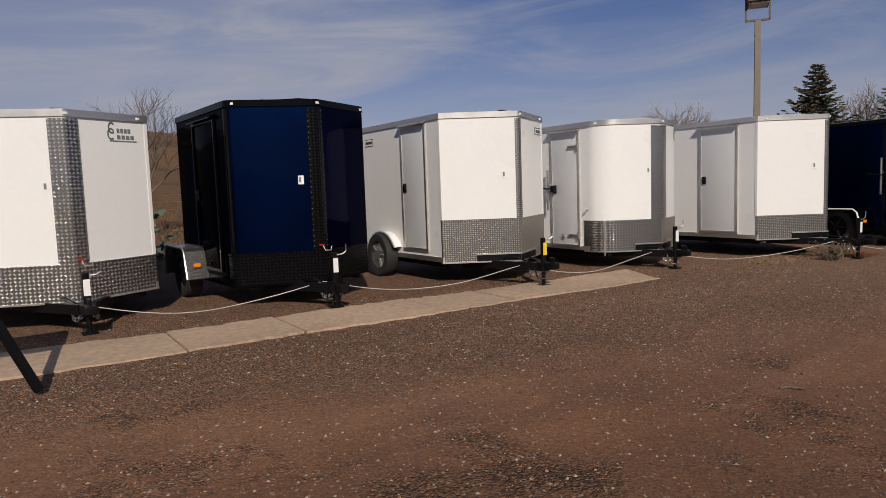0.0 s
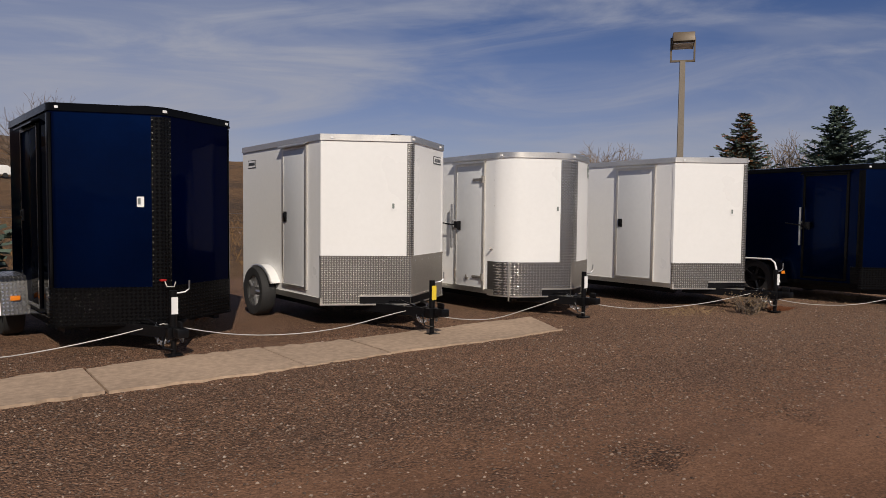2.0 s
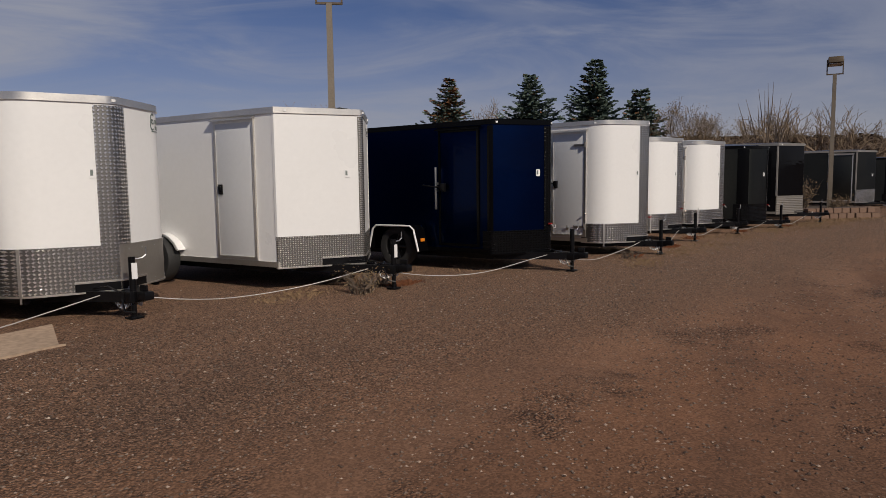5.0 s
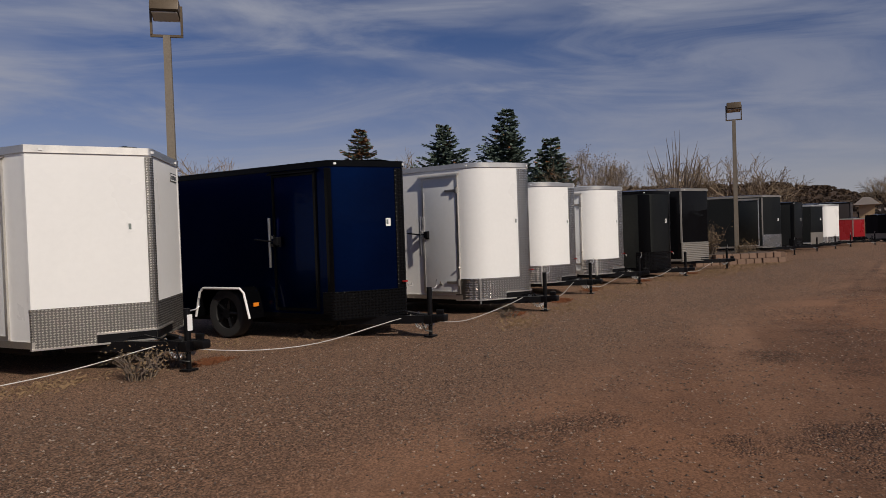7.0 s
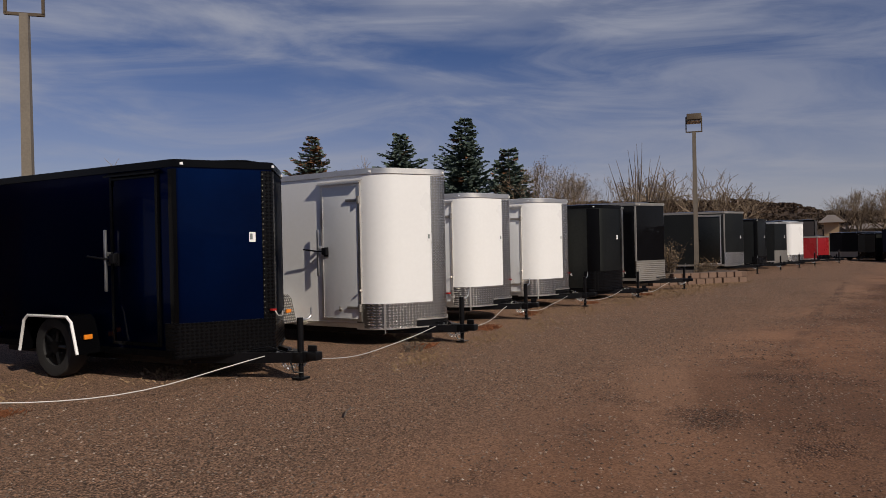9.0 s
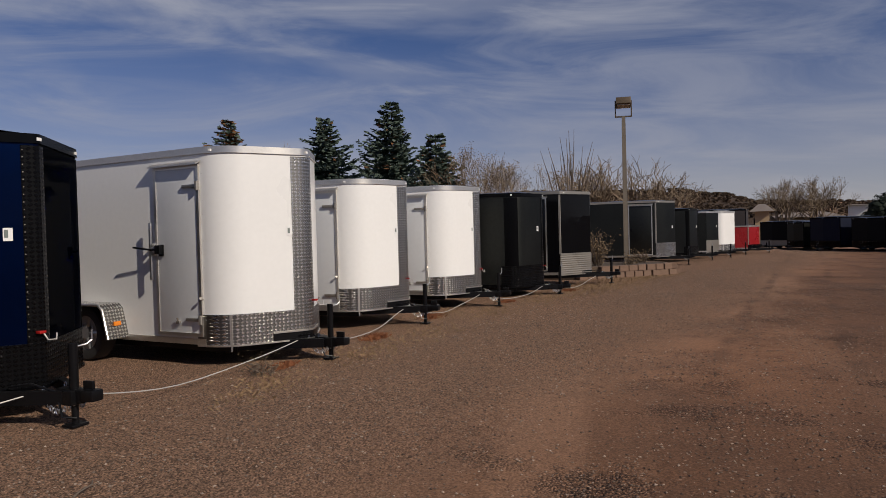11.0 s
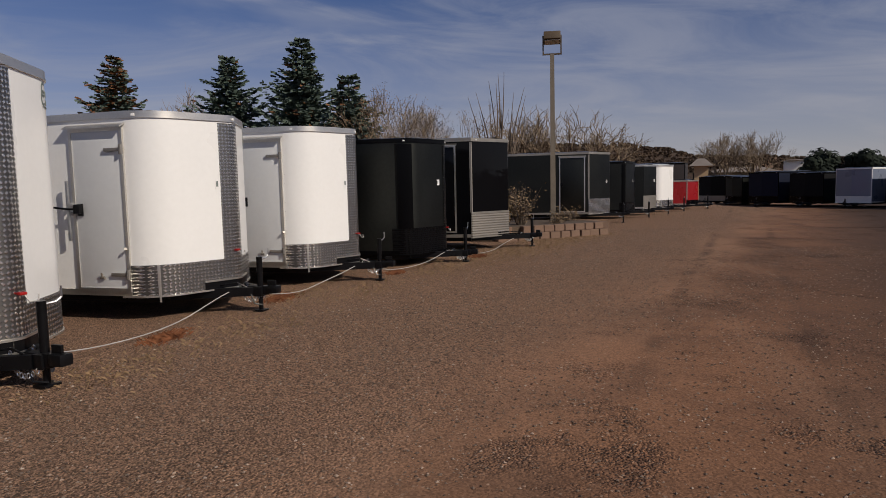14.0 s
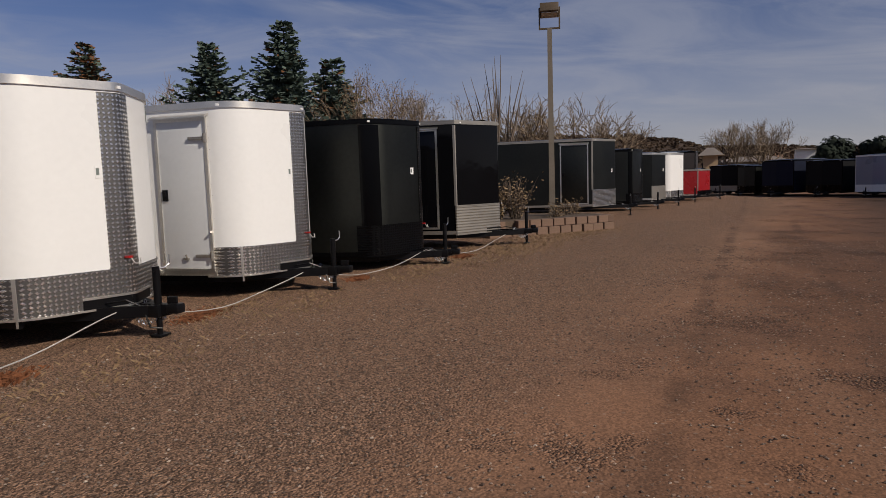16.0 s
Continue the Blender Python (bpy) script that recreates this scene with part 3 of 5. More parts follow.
def coupler(parent, d, jack, zb, cable=True, jack_top=0.62, red=False, tag=None):
    """Tongue: two rails that meet, the coupler, jack, chains and plug lead."""
    jx, jy = jack
    zf = zb - 0.055
    tip = Vector((jx * 0.75, jy - 0.07, zf))
    for s in (-1, 1):
        bm = bmesh.new()
        a, b = Vector((s * 0.50, -d * 0.25 + 0.25, zf)), tip + Vector((s * 0.05, 0.12, 0))
        n = Vector(((b - a).y, -(b - a).x, 0)).normalized() * 0.028
        q = [bm.verts.new(p + m * n + Vector((0, 0, z))) for p in (a, b) for m in (-1, 1) for z in (-0.055, 0.045)]
        for f in ((0, 1, 3, 2), (4, 6, 7, 5), (0, 4, 5, 1), (2, 3, 7, 6), (0, 2, 6, 4), (1, 5, 7, 3)):
            bm.faces.new([q[i] for i in f])
        part("tongue_rail", bm, M["steel"], parent)
    bm = bmesh.new()
    box(bm, tip.x - 0.045, tip.x + 0.045, tip.y - 0.05, tip.y + 0.24, zf - 0.045, zf + 0.055, 0.012)
    box(bm, tip.x - 0.055, tip.x + 0.055, tip.y - 0.16, tip.y - 0.03, zf - 0.03, zf + 0.06, 0.022)
    box(bm, tip.x - 0.012, tip.x + 0.012, tip.y - 0.12, tip.y - 0.02, zf + 0.05, zf + 0.12, 0.005)
    part("coupler", bm, M["steel"], parent)
    bm = bmesh.new()
    tube(bm, [(jx, jy, 0.20), (jx, jy, jack_top)], 0.033, 12)
    tube(bm, [(jx, jy, 0.02), (jx, jy, 0.24)], 0.026, 12)
    box(bm, jx - 0.07, jx + 0.07, jy - 0.06, jy + 0.06, 0.0, 0.02, 0.005)
    box(bm, jx - 0.07, jx + 0.07, jy - 0.05, jy + 0.05, zf - 0.06, zf + 0.05, 0.008)
    jk = part("jack", bm, M["steel"], parent)
    bm = bmesh.new()
    tube(bm, [(jx, jy, jack_top - 0.03), (jx + 0.10, jy - 0.02, jack_top - 0.02), (jx + 0.14, jy - 0.03, jack_top + 0.01), (jx + 0.14, jy - 0.03, jack_top + 0.09)], 0.008, 6)
    part("crank_handle", bm, M["zinc"], jk)
    if tag:
        bm = bmesh.new()
        box(bm, jx - 0.030, jx + 0.030, jy - 0.040, jy - 0.034, jack_top - 0.22, jack_top - 0.06)
        part("sticker", bm, M[tag], jk, tag + " warning sticker")
    for s in (-1, 1):
        bm = bmesh.new()
        p0, p1 = Vector((tip.x + s * 0.09, tip.y + 0.30, zf + 0.05)), Vector((tip.x + s * 0.02, tip.y + 0.02, zf - 0.02))
        n = 12
        for i in range(n):
            t = i / (n - 1)
            c = p0.lerp(p1, t) + Vector((s * 0.05 * math.sin(t * math.pi), 0, -0.115 * math.sin(t * math.pi)))
            ax = Vector((1, 0, 0)) if i % 2 else Vector((0, 1, 0))
            ring = [c + ax * 0.013 * math.cos(k * math.tau / 8) + Vector((0, 0, 0.020 * math.sin(k * math.tau / 8))) for k in range(9)]
            tube(bm, ring, 0.005, 4, False)
        part("safety_chain", bm, M["zinc"], parent)
    bm = bmesh.new()
    tube(bm, [(jx - 0.18, -d + 0.10, zb + 0.02), (jx - 0.15, -d - 0.10, zb + 0.05), (jx - 0.06, jy + 0.12, zb - 0.02), (jx - 0.09, jy + 0.02, zf - 0.14), (jx - 0.02, jy - 0.04, zf - 0.16)], 0.009, 6)
    part("plug_lead", bm, M["steel"], parent)
    if red:
        bm = bmesh.new()
        yn, zr = -d - 0.035, zb + 0.40
        box(bm, jx - 0.01, jx + 0.045, yn, yn + 0.05, zr, zr + 0.022, 0.005)
        r = part("breakaway_switch", bm, M["redlens"], parent, "red breakaway switch")
        bm = bmesh.new()
        tube(bm, [(jx + 0.03, yn + 0.01, zr), (jx + 0.04, yn - 0.02, zr - 0.05), (jx + 0.11, yn - 0.02, zr - 0.055), (jx + 0.13, yn, zr - 0.01)], 0.006, 6)
        part("lead", bm, M["cable"], r)


def cargo_trailer(at, label, w, L, d, zb, zt, plate, r=0.0, skin="white", trim="alu", guard="plate", door=None, jack=(0, -1.0),
                  nose=0.06, nose_up=True, wheel_y=None, rz=0.0, jack_top=0.62, frame_door="alu", sticker="greyink", strap=False, bar=False, logo="",
                  rim="rim", fend="white", tag=None, red=False, posts=True, tongue=True, guard_right=None, group="row of parked cargo trailers", ribs=False, step=0.0, rear_plate=False):
    T = thing("cargo_trailer", at, label, "trailer", group, rz)
    h = w / 2
    left, noseP, right = (-h, 0.0), (0.0, -d), (h, 0.0)
    fl = fillet((-h, L), left, noseP, r, 9) if r else [left]
    fr = [(-x, y) for x, y in fl][::-1]
    nz = fillet(left, noseP, right, 0.16 if r > 0.3 else 0.05, 4)
    line = [(-h, L)] + fl + nz + fr + [(h, L)]
    kl, kr = len(fl), len(fl) + len(nz) + 1
    s_left = length_to(line, 1)
    s_nose = (length_to(line, len(fl) + 2) + length_to(line, len(fl) + 3)) / 2
    total = length_to(line, len(line) - 1)
    s_right = total - s_left
    # shell
    bm = bmesh.new()
    prism(bm, line, zb, zt - 0.02)
    body = part("body", bm, M[skin], T, smooth=25)
    # roof with a low crown
    bm = bmesh.new()
    inner = offset_line(line, -0.30)
    prism(bm, line, zt - 0.02, zt + 0.045, [(x * 0.72, y) for x, y in inner])
    part("roof", bm, M["whitedoor"] if skin == "white" else M["blacktrim"], T)
    # cap rail round the top and sill rail round the foot
    bm = bmesh.new()
    strip(bm, line, zt - 0.060, zt + 0.004, -0.01, 0.012)
    strip(bm, line, zt - 0.070, zt - 0.056, 0.0, 0.017)
    cap = part("cap_rail", bm, M[trim], T)
    for q in (0.5, 0.06, 0.94):
        s = s_left + (s_right - s_left) * q if q != 0.5 else s_nose + 0.02
        p = along(line, s - 0.016, s + 0.016)
        bm = bmesh.new()
        strip(bm, p, zt - 0.050, zt - 0.025, 0.010, 0.024)
        part("marker_light", bm, M["sticker"], cap, "small clearance light")
    for a, b in ((0, s_left + 0.02), (s_right - 0.02, total)):
        bm = bmesh.new()
        strip(bm, along(line, a, b), zb - 0.012, zb + 0.055, -0.01, 0.010)
        part("sill_rail", bm, M[trim], T)
    # stone guard on both faces of the nose
    g0 = s_left - (0.02 if not r else 0.10)
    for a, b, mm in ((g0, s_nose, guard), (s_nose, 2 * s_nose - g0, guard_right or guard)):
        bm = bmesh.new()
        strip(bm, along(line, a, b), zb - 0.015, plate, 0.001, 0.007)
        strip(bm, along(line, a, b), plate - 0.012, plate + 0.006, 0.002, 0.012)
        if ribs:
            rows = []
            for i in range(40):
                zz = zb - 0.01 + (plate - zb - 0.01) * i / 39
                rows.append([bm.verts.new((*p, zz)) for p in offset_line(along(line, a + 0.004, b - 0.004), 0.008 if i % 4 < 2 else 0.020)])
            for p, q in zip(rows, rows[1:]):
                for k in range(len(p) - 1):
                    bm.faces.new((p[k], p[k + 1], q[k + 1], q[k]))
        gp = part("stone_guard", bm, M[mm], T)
        bm = bmesh.new()
        n = 5
        for i in range(n):
            for zz in (zb + 0.03, plate - 0.05):
                p = along(line, a + (b - a) * (i + 0.5) / n - 0.006, a + (b - a) * (i + 0.5) / n + 0.006)
                strip(bm, p, zz - 0.006, zz + 0.006, 0.006, 0.011)
        part("screws", bm, M["zinc"] if guard != "plateblack" else M["blacktrim"], gp)["kind"] = "stuff"
    bm = bmesh.new()
    strip(bm, along(line, g0, 2 * s_nose - g0), zb - 0.03, zb - 0.012, -0.02, 0.016)
    part("guard_edge", bm, M[trim], T)
    # recess where the tongue runs under the guard, with a bright folded lip
    if step:
        for a, b in ((s_nose - step, s_nose - 0.004), (s_nose + 0.004, s_nose + step)):
            bm = bmesh.new()
            strip(bm, along(line, a, b), zb - 0.034, zb + 0.075, -0.03, 0.013)
            part("tongue_recess", bm, M["steel"], T)
            bm = bmesh.new()
            strip(bm, along(line, a - 0.004, b + 0.004), zb + 0.072, zb + 0.090, 0.004, 0.024)
            part("guard_lip", bm, M["alu"], T, "bright folded aluminium lip")
    # corner seam of the rounded guard, its drain tab, and the door holdback on the curve
    if r > 0.3 and skin == "white":
        sc = s_left + r * 0.62
        bm = bmesh.new()
        strip(bm, along(line, sc - 0.014, sc + 0.014), zb - 0.02, plate + 0.004, 0.006, 0.016)
        strip(bm, along(line, sc - 0.006, sc + 0.010), zb - 0.085, zb - 0.02, 0.008, 0.016)
        part("guard_seam", bm, M["alu"], T, "bright seam strip with a drain tab")
        bm = bmesh.new()
        hx, hy = line[1][0], line[1][1] + 0.02
        tube(bm, [(hx + 0.004, hy, plate + 0.17), (hx - 0.035, hy - 0.01, plate + 0.175), (hx - 0.055, hy - 0.03, plate + 0.19)], [0.014, 0.012, 0.017], 8)
        part("door_holdback", bm, M["alumatt"], T)
    # upright plate over the nose
    if nose:
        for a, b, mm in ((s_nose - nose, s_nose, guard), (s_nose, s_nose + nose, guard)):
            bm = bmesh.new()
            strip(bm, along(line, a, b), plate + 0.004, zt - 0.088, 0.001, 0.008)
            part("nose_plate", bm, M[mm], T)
        bm = bmesh.new()
        n = 26
        for i in range(n):
            zz = plate + 0.06 + (zt - plate - 0.18) * i / (n - 1)
            for s in (s_nose - nose + 0.012, s_nose + nose - 0.012):
                strip(bm, along(line, s - 0.0035, s + 0.0035), zz - 0.0035, zz + 0.0035, 0.007, 0.010)
        part("nose_screws", bm, M["zinc"] if guard != "plateblack" else M["alumatt"], T)["kind"] = "stuff"
    if r > 0.3 and skin == "white":
        bm = bmesh.new()
        for s in (s_left + 0.02,):
            for i in range(12):
                zz = plate + 0.08 + (zt - plate - 0.22) * i / 11
                strip(bm, along(line, s - 0.0022, s + 0.0022), zz - 0.0022, zz + 0.0022, 0.0, 0.0025)
        part("skin_screws", bm, M["alumatt"], T)["kind"] = "stuff"
    # corner posts
    if posts and not r:
        for s in (s_left, s_right):
            bm = bmesh.new()
            strip(bm, along(line, s - 0.035, s + 0.02), plate if s == s_left else zb, zt - 0.088, 0.001, 0.006)
            part("corner_post", bm, M[skin if trim == "alu" else trim], T)
    elif r and trim != "alu":
        for s, e in ((s_left - 0.02, s_left + r * 0.7), (s_right - r * 0.7, s_right + 0.02)):
            bm = bmesh.new()
            strip(bm, along(line, s, e), zb, zt - 0.088, 0.001, 0.006)
            part("corner_post", bm, M[trim], T)
    # side door
    if door:
        y0, y1, z0, z1 = door
        bm = bmesh.new()
        box(bm, -h - 0.016, -h + 0.005, y0, y1, z0, z1, 0.004)
        dr = part("side_door", bm, M["whitedoor"] if skin == "white" else M[skin], T)
        bm = bmesh.new()
        e = 0.032
        for a in ((y0 - e, y0 + 0.004, z0 - e, z1 + e), (y1 - 0.004, y1 + e, z0 - e, z1 + e), (y0, y1, z0 - e, z0 + 0.004), (y0, y1, z1 - 0.004, z1 + e)):
            box(bm, -h - 0.024, -h + 0.002, *a)
        part("door_frame", bm, M[frame_door], dr)
        bm = bmesh.new()
        q = [bm.verts.new(v) for v in ((-h, y0 - 0.06, z1 + 0.075), (-h, y1 + 0.06, z1 + 0.075), (-h - 0.075, y1 + 0.06, z1 + 0.04), (-h - 0.075, y0 - 0.06, z1 + 0.04),
                                        (-h, y0 - 0.06, z1 + 0.06), (-h, y1 + 0.06, z1 + 0.06), (-h - 0.075, y1 + 0.06, z1 + 0.025), (-h - 0.075, y0 - 0.06, z1 + 0.025))]
        for f in ((0, 1, 2, 3), (7, 6, 5, 4), (0, 4, 5, 1), (1, 5, 6, 2), (2, 6, 7, 3), (3, 7, 4, 0)):
            bm.faces.new([q[i] for i in f])
        part("drip_hood", bm, M[frame_door], dr)
        zl = (z0 + z1) / 2 + 0.02
        bm = bmesh.new()
        box(bm, -h - 0.034, -h - 0.014, y1 - 0.10, y1 - 0.03, zl - 0.075, zl + 0.055, 0.006)
        box(bm, -h - 0.052, -h - 0.030, y1 - 0.09, y1 - 0.05, zl - 0.02, zl + 0.035, 0.005)
        part("door_handle", bm, M["steel"], dr, "black flush door handle")
        if strap:
            bm = bmesh.new()
            box(bm, -h - 0.042, -h - 0.014, y0 + 0.30, y0 + 0.35, z0 + 0.10, z0 + 0.13, 0.005)
            tube(bm, [(-h - 0.03, y0 + 0.325, z0 + 0.125), (-h - 0.045, y0 + 0.325, z0 + 0.165)], 0.010, 6)
            part("door_catch", bm, M["alumatt"], dr)
            for zz in (z1 - 0.20, z0 + 0.15):
                bm = bmesh.new()
                box(bm, -h - 0.040, -h - 0.018, y0 - 0.02, y0 + 0.20, zz - 0.018, zz + 0.018, 0.004)
                tube(bm, [(-h - 0.035, y0 - 0.02, zz - 0.05), (-h - 0.035, y0 - 0.02, zz + 0.05)], 0.022, 8)
                part("strap_hinge", bm, M["alumatt"], dr)
        if bar:
            bm = bmesh.new()
            box(bm, -h - 0.085, -h - 0.060, y1 + 0.03, y1 + 0.06, zl - 0.34, zl + 0.30, 0.006)
            for zz in (zl - 0.05, zl + 0.05):
                box(bm, -h - 0.085, -h - 0.004, y1 + 0.03, y1 + 0.06, zz - 0.02, zz + 0.02, 0.004)
            b = part("lock_bar", bm, M["zinc"], dr, "upright steel lock bar")
            bm = bmesh.new()
            tube(bm, [(-h - 0.05, y1 - 0.05, zl), (-h - 0.10, y1 + 0.02, zl), (-h - 0.13, y1 + 0.26, zl + 0.03)], 0.012, 6)
            box(bm, -h - 0.10, -h - 0.05, y1 - 0.12, y1 - 0.04, zl - 0.05, zl + 0.05, 0.012)
            part("bar_handle", bm, M["steel"], b, "black handle and padlock")
    # small maker's plate beside the nose
    if sticker:
        s = s_nose - 0.20
        bm = bmesh.new()
        strip(bm, along(line, s - 0.032, s + 0.032), 1.40, 1.50, 0.002, 0.005)
        st = part("certificate_sticker", bm, M["sticker"], T)
        bm = bmesh.new()
        strip(bm, along(line, s - 0.024, s + 0.002), 1.425, 1.485, 0.004, 0.0065)
        part("print", bm, M[sticker], st)
    if rear_plate:
        bm = bmesh.new()
        box(bm, -h - 0.005, -h + 0.001, L - 0.46, L - 0.20, zt - 0.30, zt - 0.19)
        rp = part("side_nameplate", bm, M["ink"], T, "dark bordered nameplate")
        bm = bmesh.new()
        box(bm, -h - 0.0065, -h - 0.004, L - 0.45, L - 0.21, zt - 0.29, zt - 0.20)
        part("plate_face", bm, M["sticker"], rp)
        bm = bmesh.new()
        box(bm, -h - 0.008, -h - 0.006, L - 0.435, L - 0.225, zt - 0.265, zt - 0.225)
        part("print", bm, M["ink"], rp)
    # sign on the far face of the nose
    if logo:
        ang = math.degrees(math.atan2(d, h))
        pos = Vector((h * 0.62, -d * 0.38)) + Vector((math.sin(radians(ang)), -math.cos(radians(ang)))) * 0.012
        if logo == "plain":
            s0 = s_right - 0.36
            bm = bmesh.new()
            strip(bm, along(line, s0, s0 + 0.28), zt - 0.27, zt - 0.17, 0.002, 0.005)
            lg = part("nameplate", bm, M["ink"], T, "dark bordered nameplate")
            bm = bmesh.new()
            strip(bm, along(line, s0 + 0.014, s0 + 0.266), zt - 0.258, zt - 0.182, 0.004, 0.0065)
            pl = part("plate_face", bm, M["sticker"], lg)
            bm = bmesh.new()
            for i in range(8):
                strip(bm, along(line, s0 + 0.035 + i * 0.027, s0 + 0.054 + i * 0.027), zt - 0.245, zt - 0.20, 0.006, 0.008)
            part("print", bm, M["ink"], lg)
        else:
            s0 = s_right - 0.50
            bm = bmesh.new()
            for i in range(22):
                a, b = radians(50 + i * 12), radians(50 + (i + 1) * 12)
                for cx, cz, rr in ((0.06, -0.15, 0.052), (0.05, -0.215, 0.055)):
                    p = along(line, s0 + cx + rr * 0.7 * math.cos(a) - 0.006, s0 + cx + rr * 0.7 * math.cos(a) + 0.007)
                    z = zt + cz + rr * math.sin(a)
                    strip(bm, p, z - 0.008, z + 0.008, 0.002, 0.005)
            for i in range(4):
                strip(bm, along(line, s0 + 0.12 + i * 0.045, s0 + 0.152 + i * 0.045), zt - 0.20, zt - 0.155, 0.002, 0.005)
                strip(bm, along(line, s0 + 0.12 + i * 0.055, s0 + 0.160 + i * 0.055), zt - 0.265, zt - 0.225, 0.002, 0.005)
            strip(bm, along(line, s0 + 0.03, s0 + 0.36), zt - 0.292, zt - 0.282, 0.002, 0.005)
            part("decal", bm, M["greyink"], T, "grey decal of two curved strokes and bars")
    bm = bmesh.new()
    prism(bm, offset_line(line, -0.02), zb - 0.022, zb - 0.003)
    part("underbody", bm, M["steel"], T)
    # chassis, axle, wheels, fenders
    for sx in (-h + 0.12, h - 0.17):
        bm = bmesh.new()
        box(bm, sx, sx + 0.05, 0.05, L - 0.05, zb - 0.10, zb - 0.024)
        part("chassis_rail", bm, M["steel"], T)
    for i in range(5):
        yy = 0.1 + (L - 0.25) * i / 4
        bm = bmesh.new()
        box(bm, -h + 0.172, h - 0.172, yy, yy + 0.05, zb - 0.08, zb - 0.024)
        part("crossmember", bm, M["steel"], T)
    bm = bmesh.new()
    wy = wheel_y if wheel_y else L * 0.58
    tube(bm, [(-h - 0.05, wy, 0.31), (h + 0.05, wy, 0.31)], 0.035, 8)
    part("axle", bm, M["steel"], T)
    for sd in (-1, 1):
        wheel(T, sd * (h + 0.11), wy, 0.325, M[rim])
        fender(T, sd, w, wy, M[fend], M["alu"] if fend != "blacktrim" else M["sticker"])
    if tongue:
        coupler(T, d, jack, zb, True, jack_top, red, tag)
    return T


def row_trailer(xl, xr, yc, yn, jack, label, turn=0.0, **kw):
    """A trailer of the row, by its sides, its front corners and the tip of its nose, turned about the middle of the front."""
    cx = (xl + xr) / 2
    c, k = math.cos(radians(turn)), math.sin(radians(turn))
    jx, jy = jack[0] - cx, jack[1] - yc
    return cargo_trailer((cx, yc, 0), label, w=xr - xl, d=yc - yn, jack=(jx * c + jy * k, jy * c - jx * k), rz=turn, **kw)


row_trailer(1.14, 2.87, 7.85, 7.42, (2.03, 7.08), "white cargo trailer with tread plate nose and grey lettering", L=3.7, zb=0.30, zt=2.21, plate=0.66,
            r=0.0, nose=0.15, logo="cc", red=True, tag="sticker", jack_top=0.60)
row_trailer(3.60, 5.37, 7.35, 6.88, (4.45, 6.55), "glossy blue cargo trailer with black trim and black tread plate", L=1.95, zb=0.28, zt=2.36, plate=0.62, skin="blue",
            trim="blacktrim", guard="plateblack", r=0.10, nose=0.10, sticker="greyink", fend="plate", rim="steel", wheel_y=1.45, red=True, tag="sticker",
            door=(0.42, 1.2, 0.42, 2.18), frame_door="blacktrim")
row_trailer(6.31, 8.12, 6.94, 6.38, (7.09, 5.89), "white cargo trailer with closed side door and tread plate", turn=-3, step=0.60, rear_plate=True, L=2.32, zb=0.31, zt=2.28, plate=0.86,
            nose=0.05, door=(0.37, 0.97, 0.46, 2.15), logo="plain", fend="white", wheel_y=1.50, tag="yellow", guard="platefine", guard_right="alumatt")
row_trailer(8.80, 10.53, 6.30, 5.88, (9.53, 5.61), "white rounded cargo trailer with lock bar side door", turn=-4, step=0.42, L=3.4, zb=0.28, zt=2.21, plate=0.72, r=0.42, nose=0.17,
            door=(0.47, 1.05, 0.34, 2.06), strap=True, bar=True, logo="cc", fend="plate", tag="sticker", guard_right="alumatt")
row_trailer(11.43, 13.26, 5.33, 4.70, (12.17, 4.19), "white cargo trailer with closed side door and low tread plate", turn=-4, step=0.55, L=3.2, zb=0.31, zt=2.25, plate=0.67,
            nose=0.05, door=(0.37, 1.03, 0.41, 2.10), logo="plain", fend="white", wheel_y=2.15, tag="sticker", guard="platefine")
row_trailer(14.06, 15.62, 3.56, 3.00, (14.66, 2.64), "glossy dark blue cargo trailer with black trim and lock bar", turn=-8, L=3.1, zb=0.28, zt=2.22, plate=0.60, skin="blue",
            trim="blacktrim", guard="plateblack", r=0.10, nose=0.10, door=(0.24, 0.90, 0.40, 2.07), bar=True, frame_door="blacktrim", fend="blacktrim", rim="steel",
            wheel_y=1.65, red=True, tag=None)
row_trailer(16.77, 18.43, 2.58, 2.06, (17.47, 1.84), "white rounded cargo trailer with tall side door and lock bar", turn=-12, step=0.42, L=3.3, zb=0.25, zt=2.37, plate=0.56, r=0.5, nose=0.17,
            door=(0.32, 0.95, 0.36, 2.16), strap=True, bar=True, logo="cc", fend="plate", wheel_y=2.0, red=True)
row_trailer(19.66, 21.46, 2.32, 1.90, (20.42, 1.61), "white rounded cargo trailer with strap hinged side door", turn=-6, step=0.42, L=3.0, zb=0.29, zt=2.22, plate=0.60, r=0.5, nose=0.17,
            door=(0.33, 0.96, 0.36, 2.03), strap=True, logo="cc", bar=True, wheel_y=2.1, fend="plate", red=True)
row_trailer(22.18, 23.95, 1.68, 1.26, (22.95, 0.92), "white rounded cargo trailer with rounded tread plate corner", turn=-5, step=0.42, L=3.0, zb=0.29, zt=2.25, plate=0.60, r=0.5, nose=0.17,
            door=(0.35, 0.98, 0.36, 2.05), strap=True, logo="cc", fend="plate", red=True)
row_trailer(24.60, 26.30, 0.82, 0.34, (25.41, 0.0), "black cargo trailer with black trim and black guard", L=3.2, zb=0.22, zt=2.21, plate=0.66, skin="charcoal",
            trim="blacktrim", guard="plateblack", r=0.40, nose=0.06, fend="blacktrim", rim="steel", red=True)
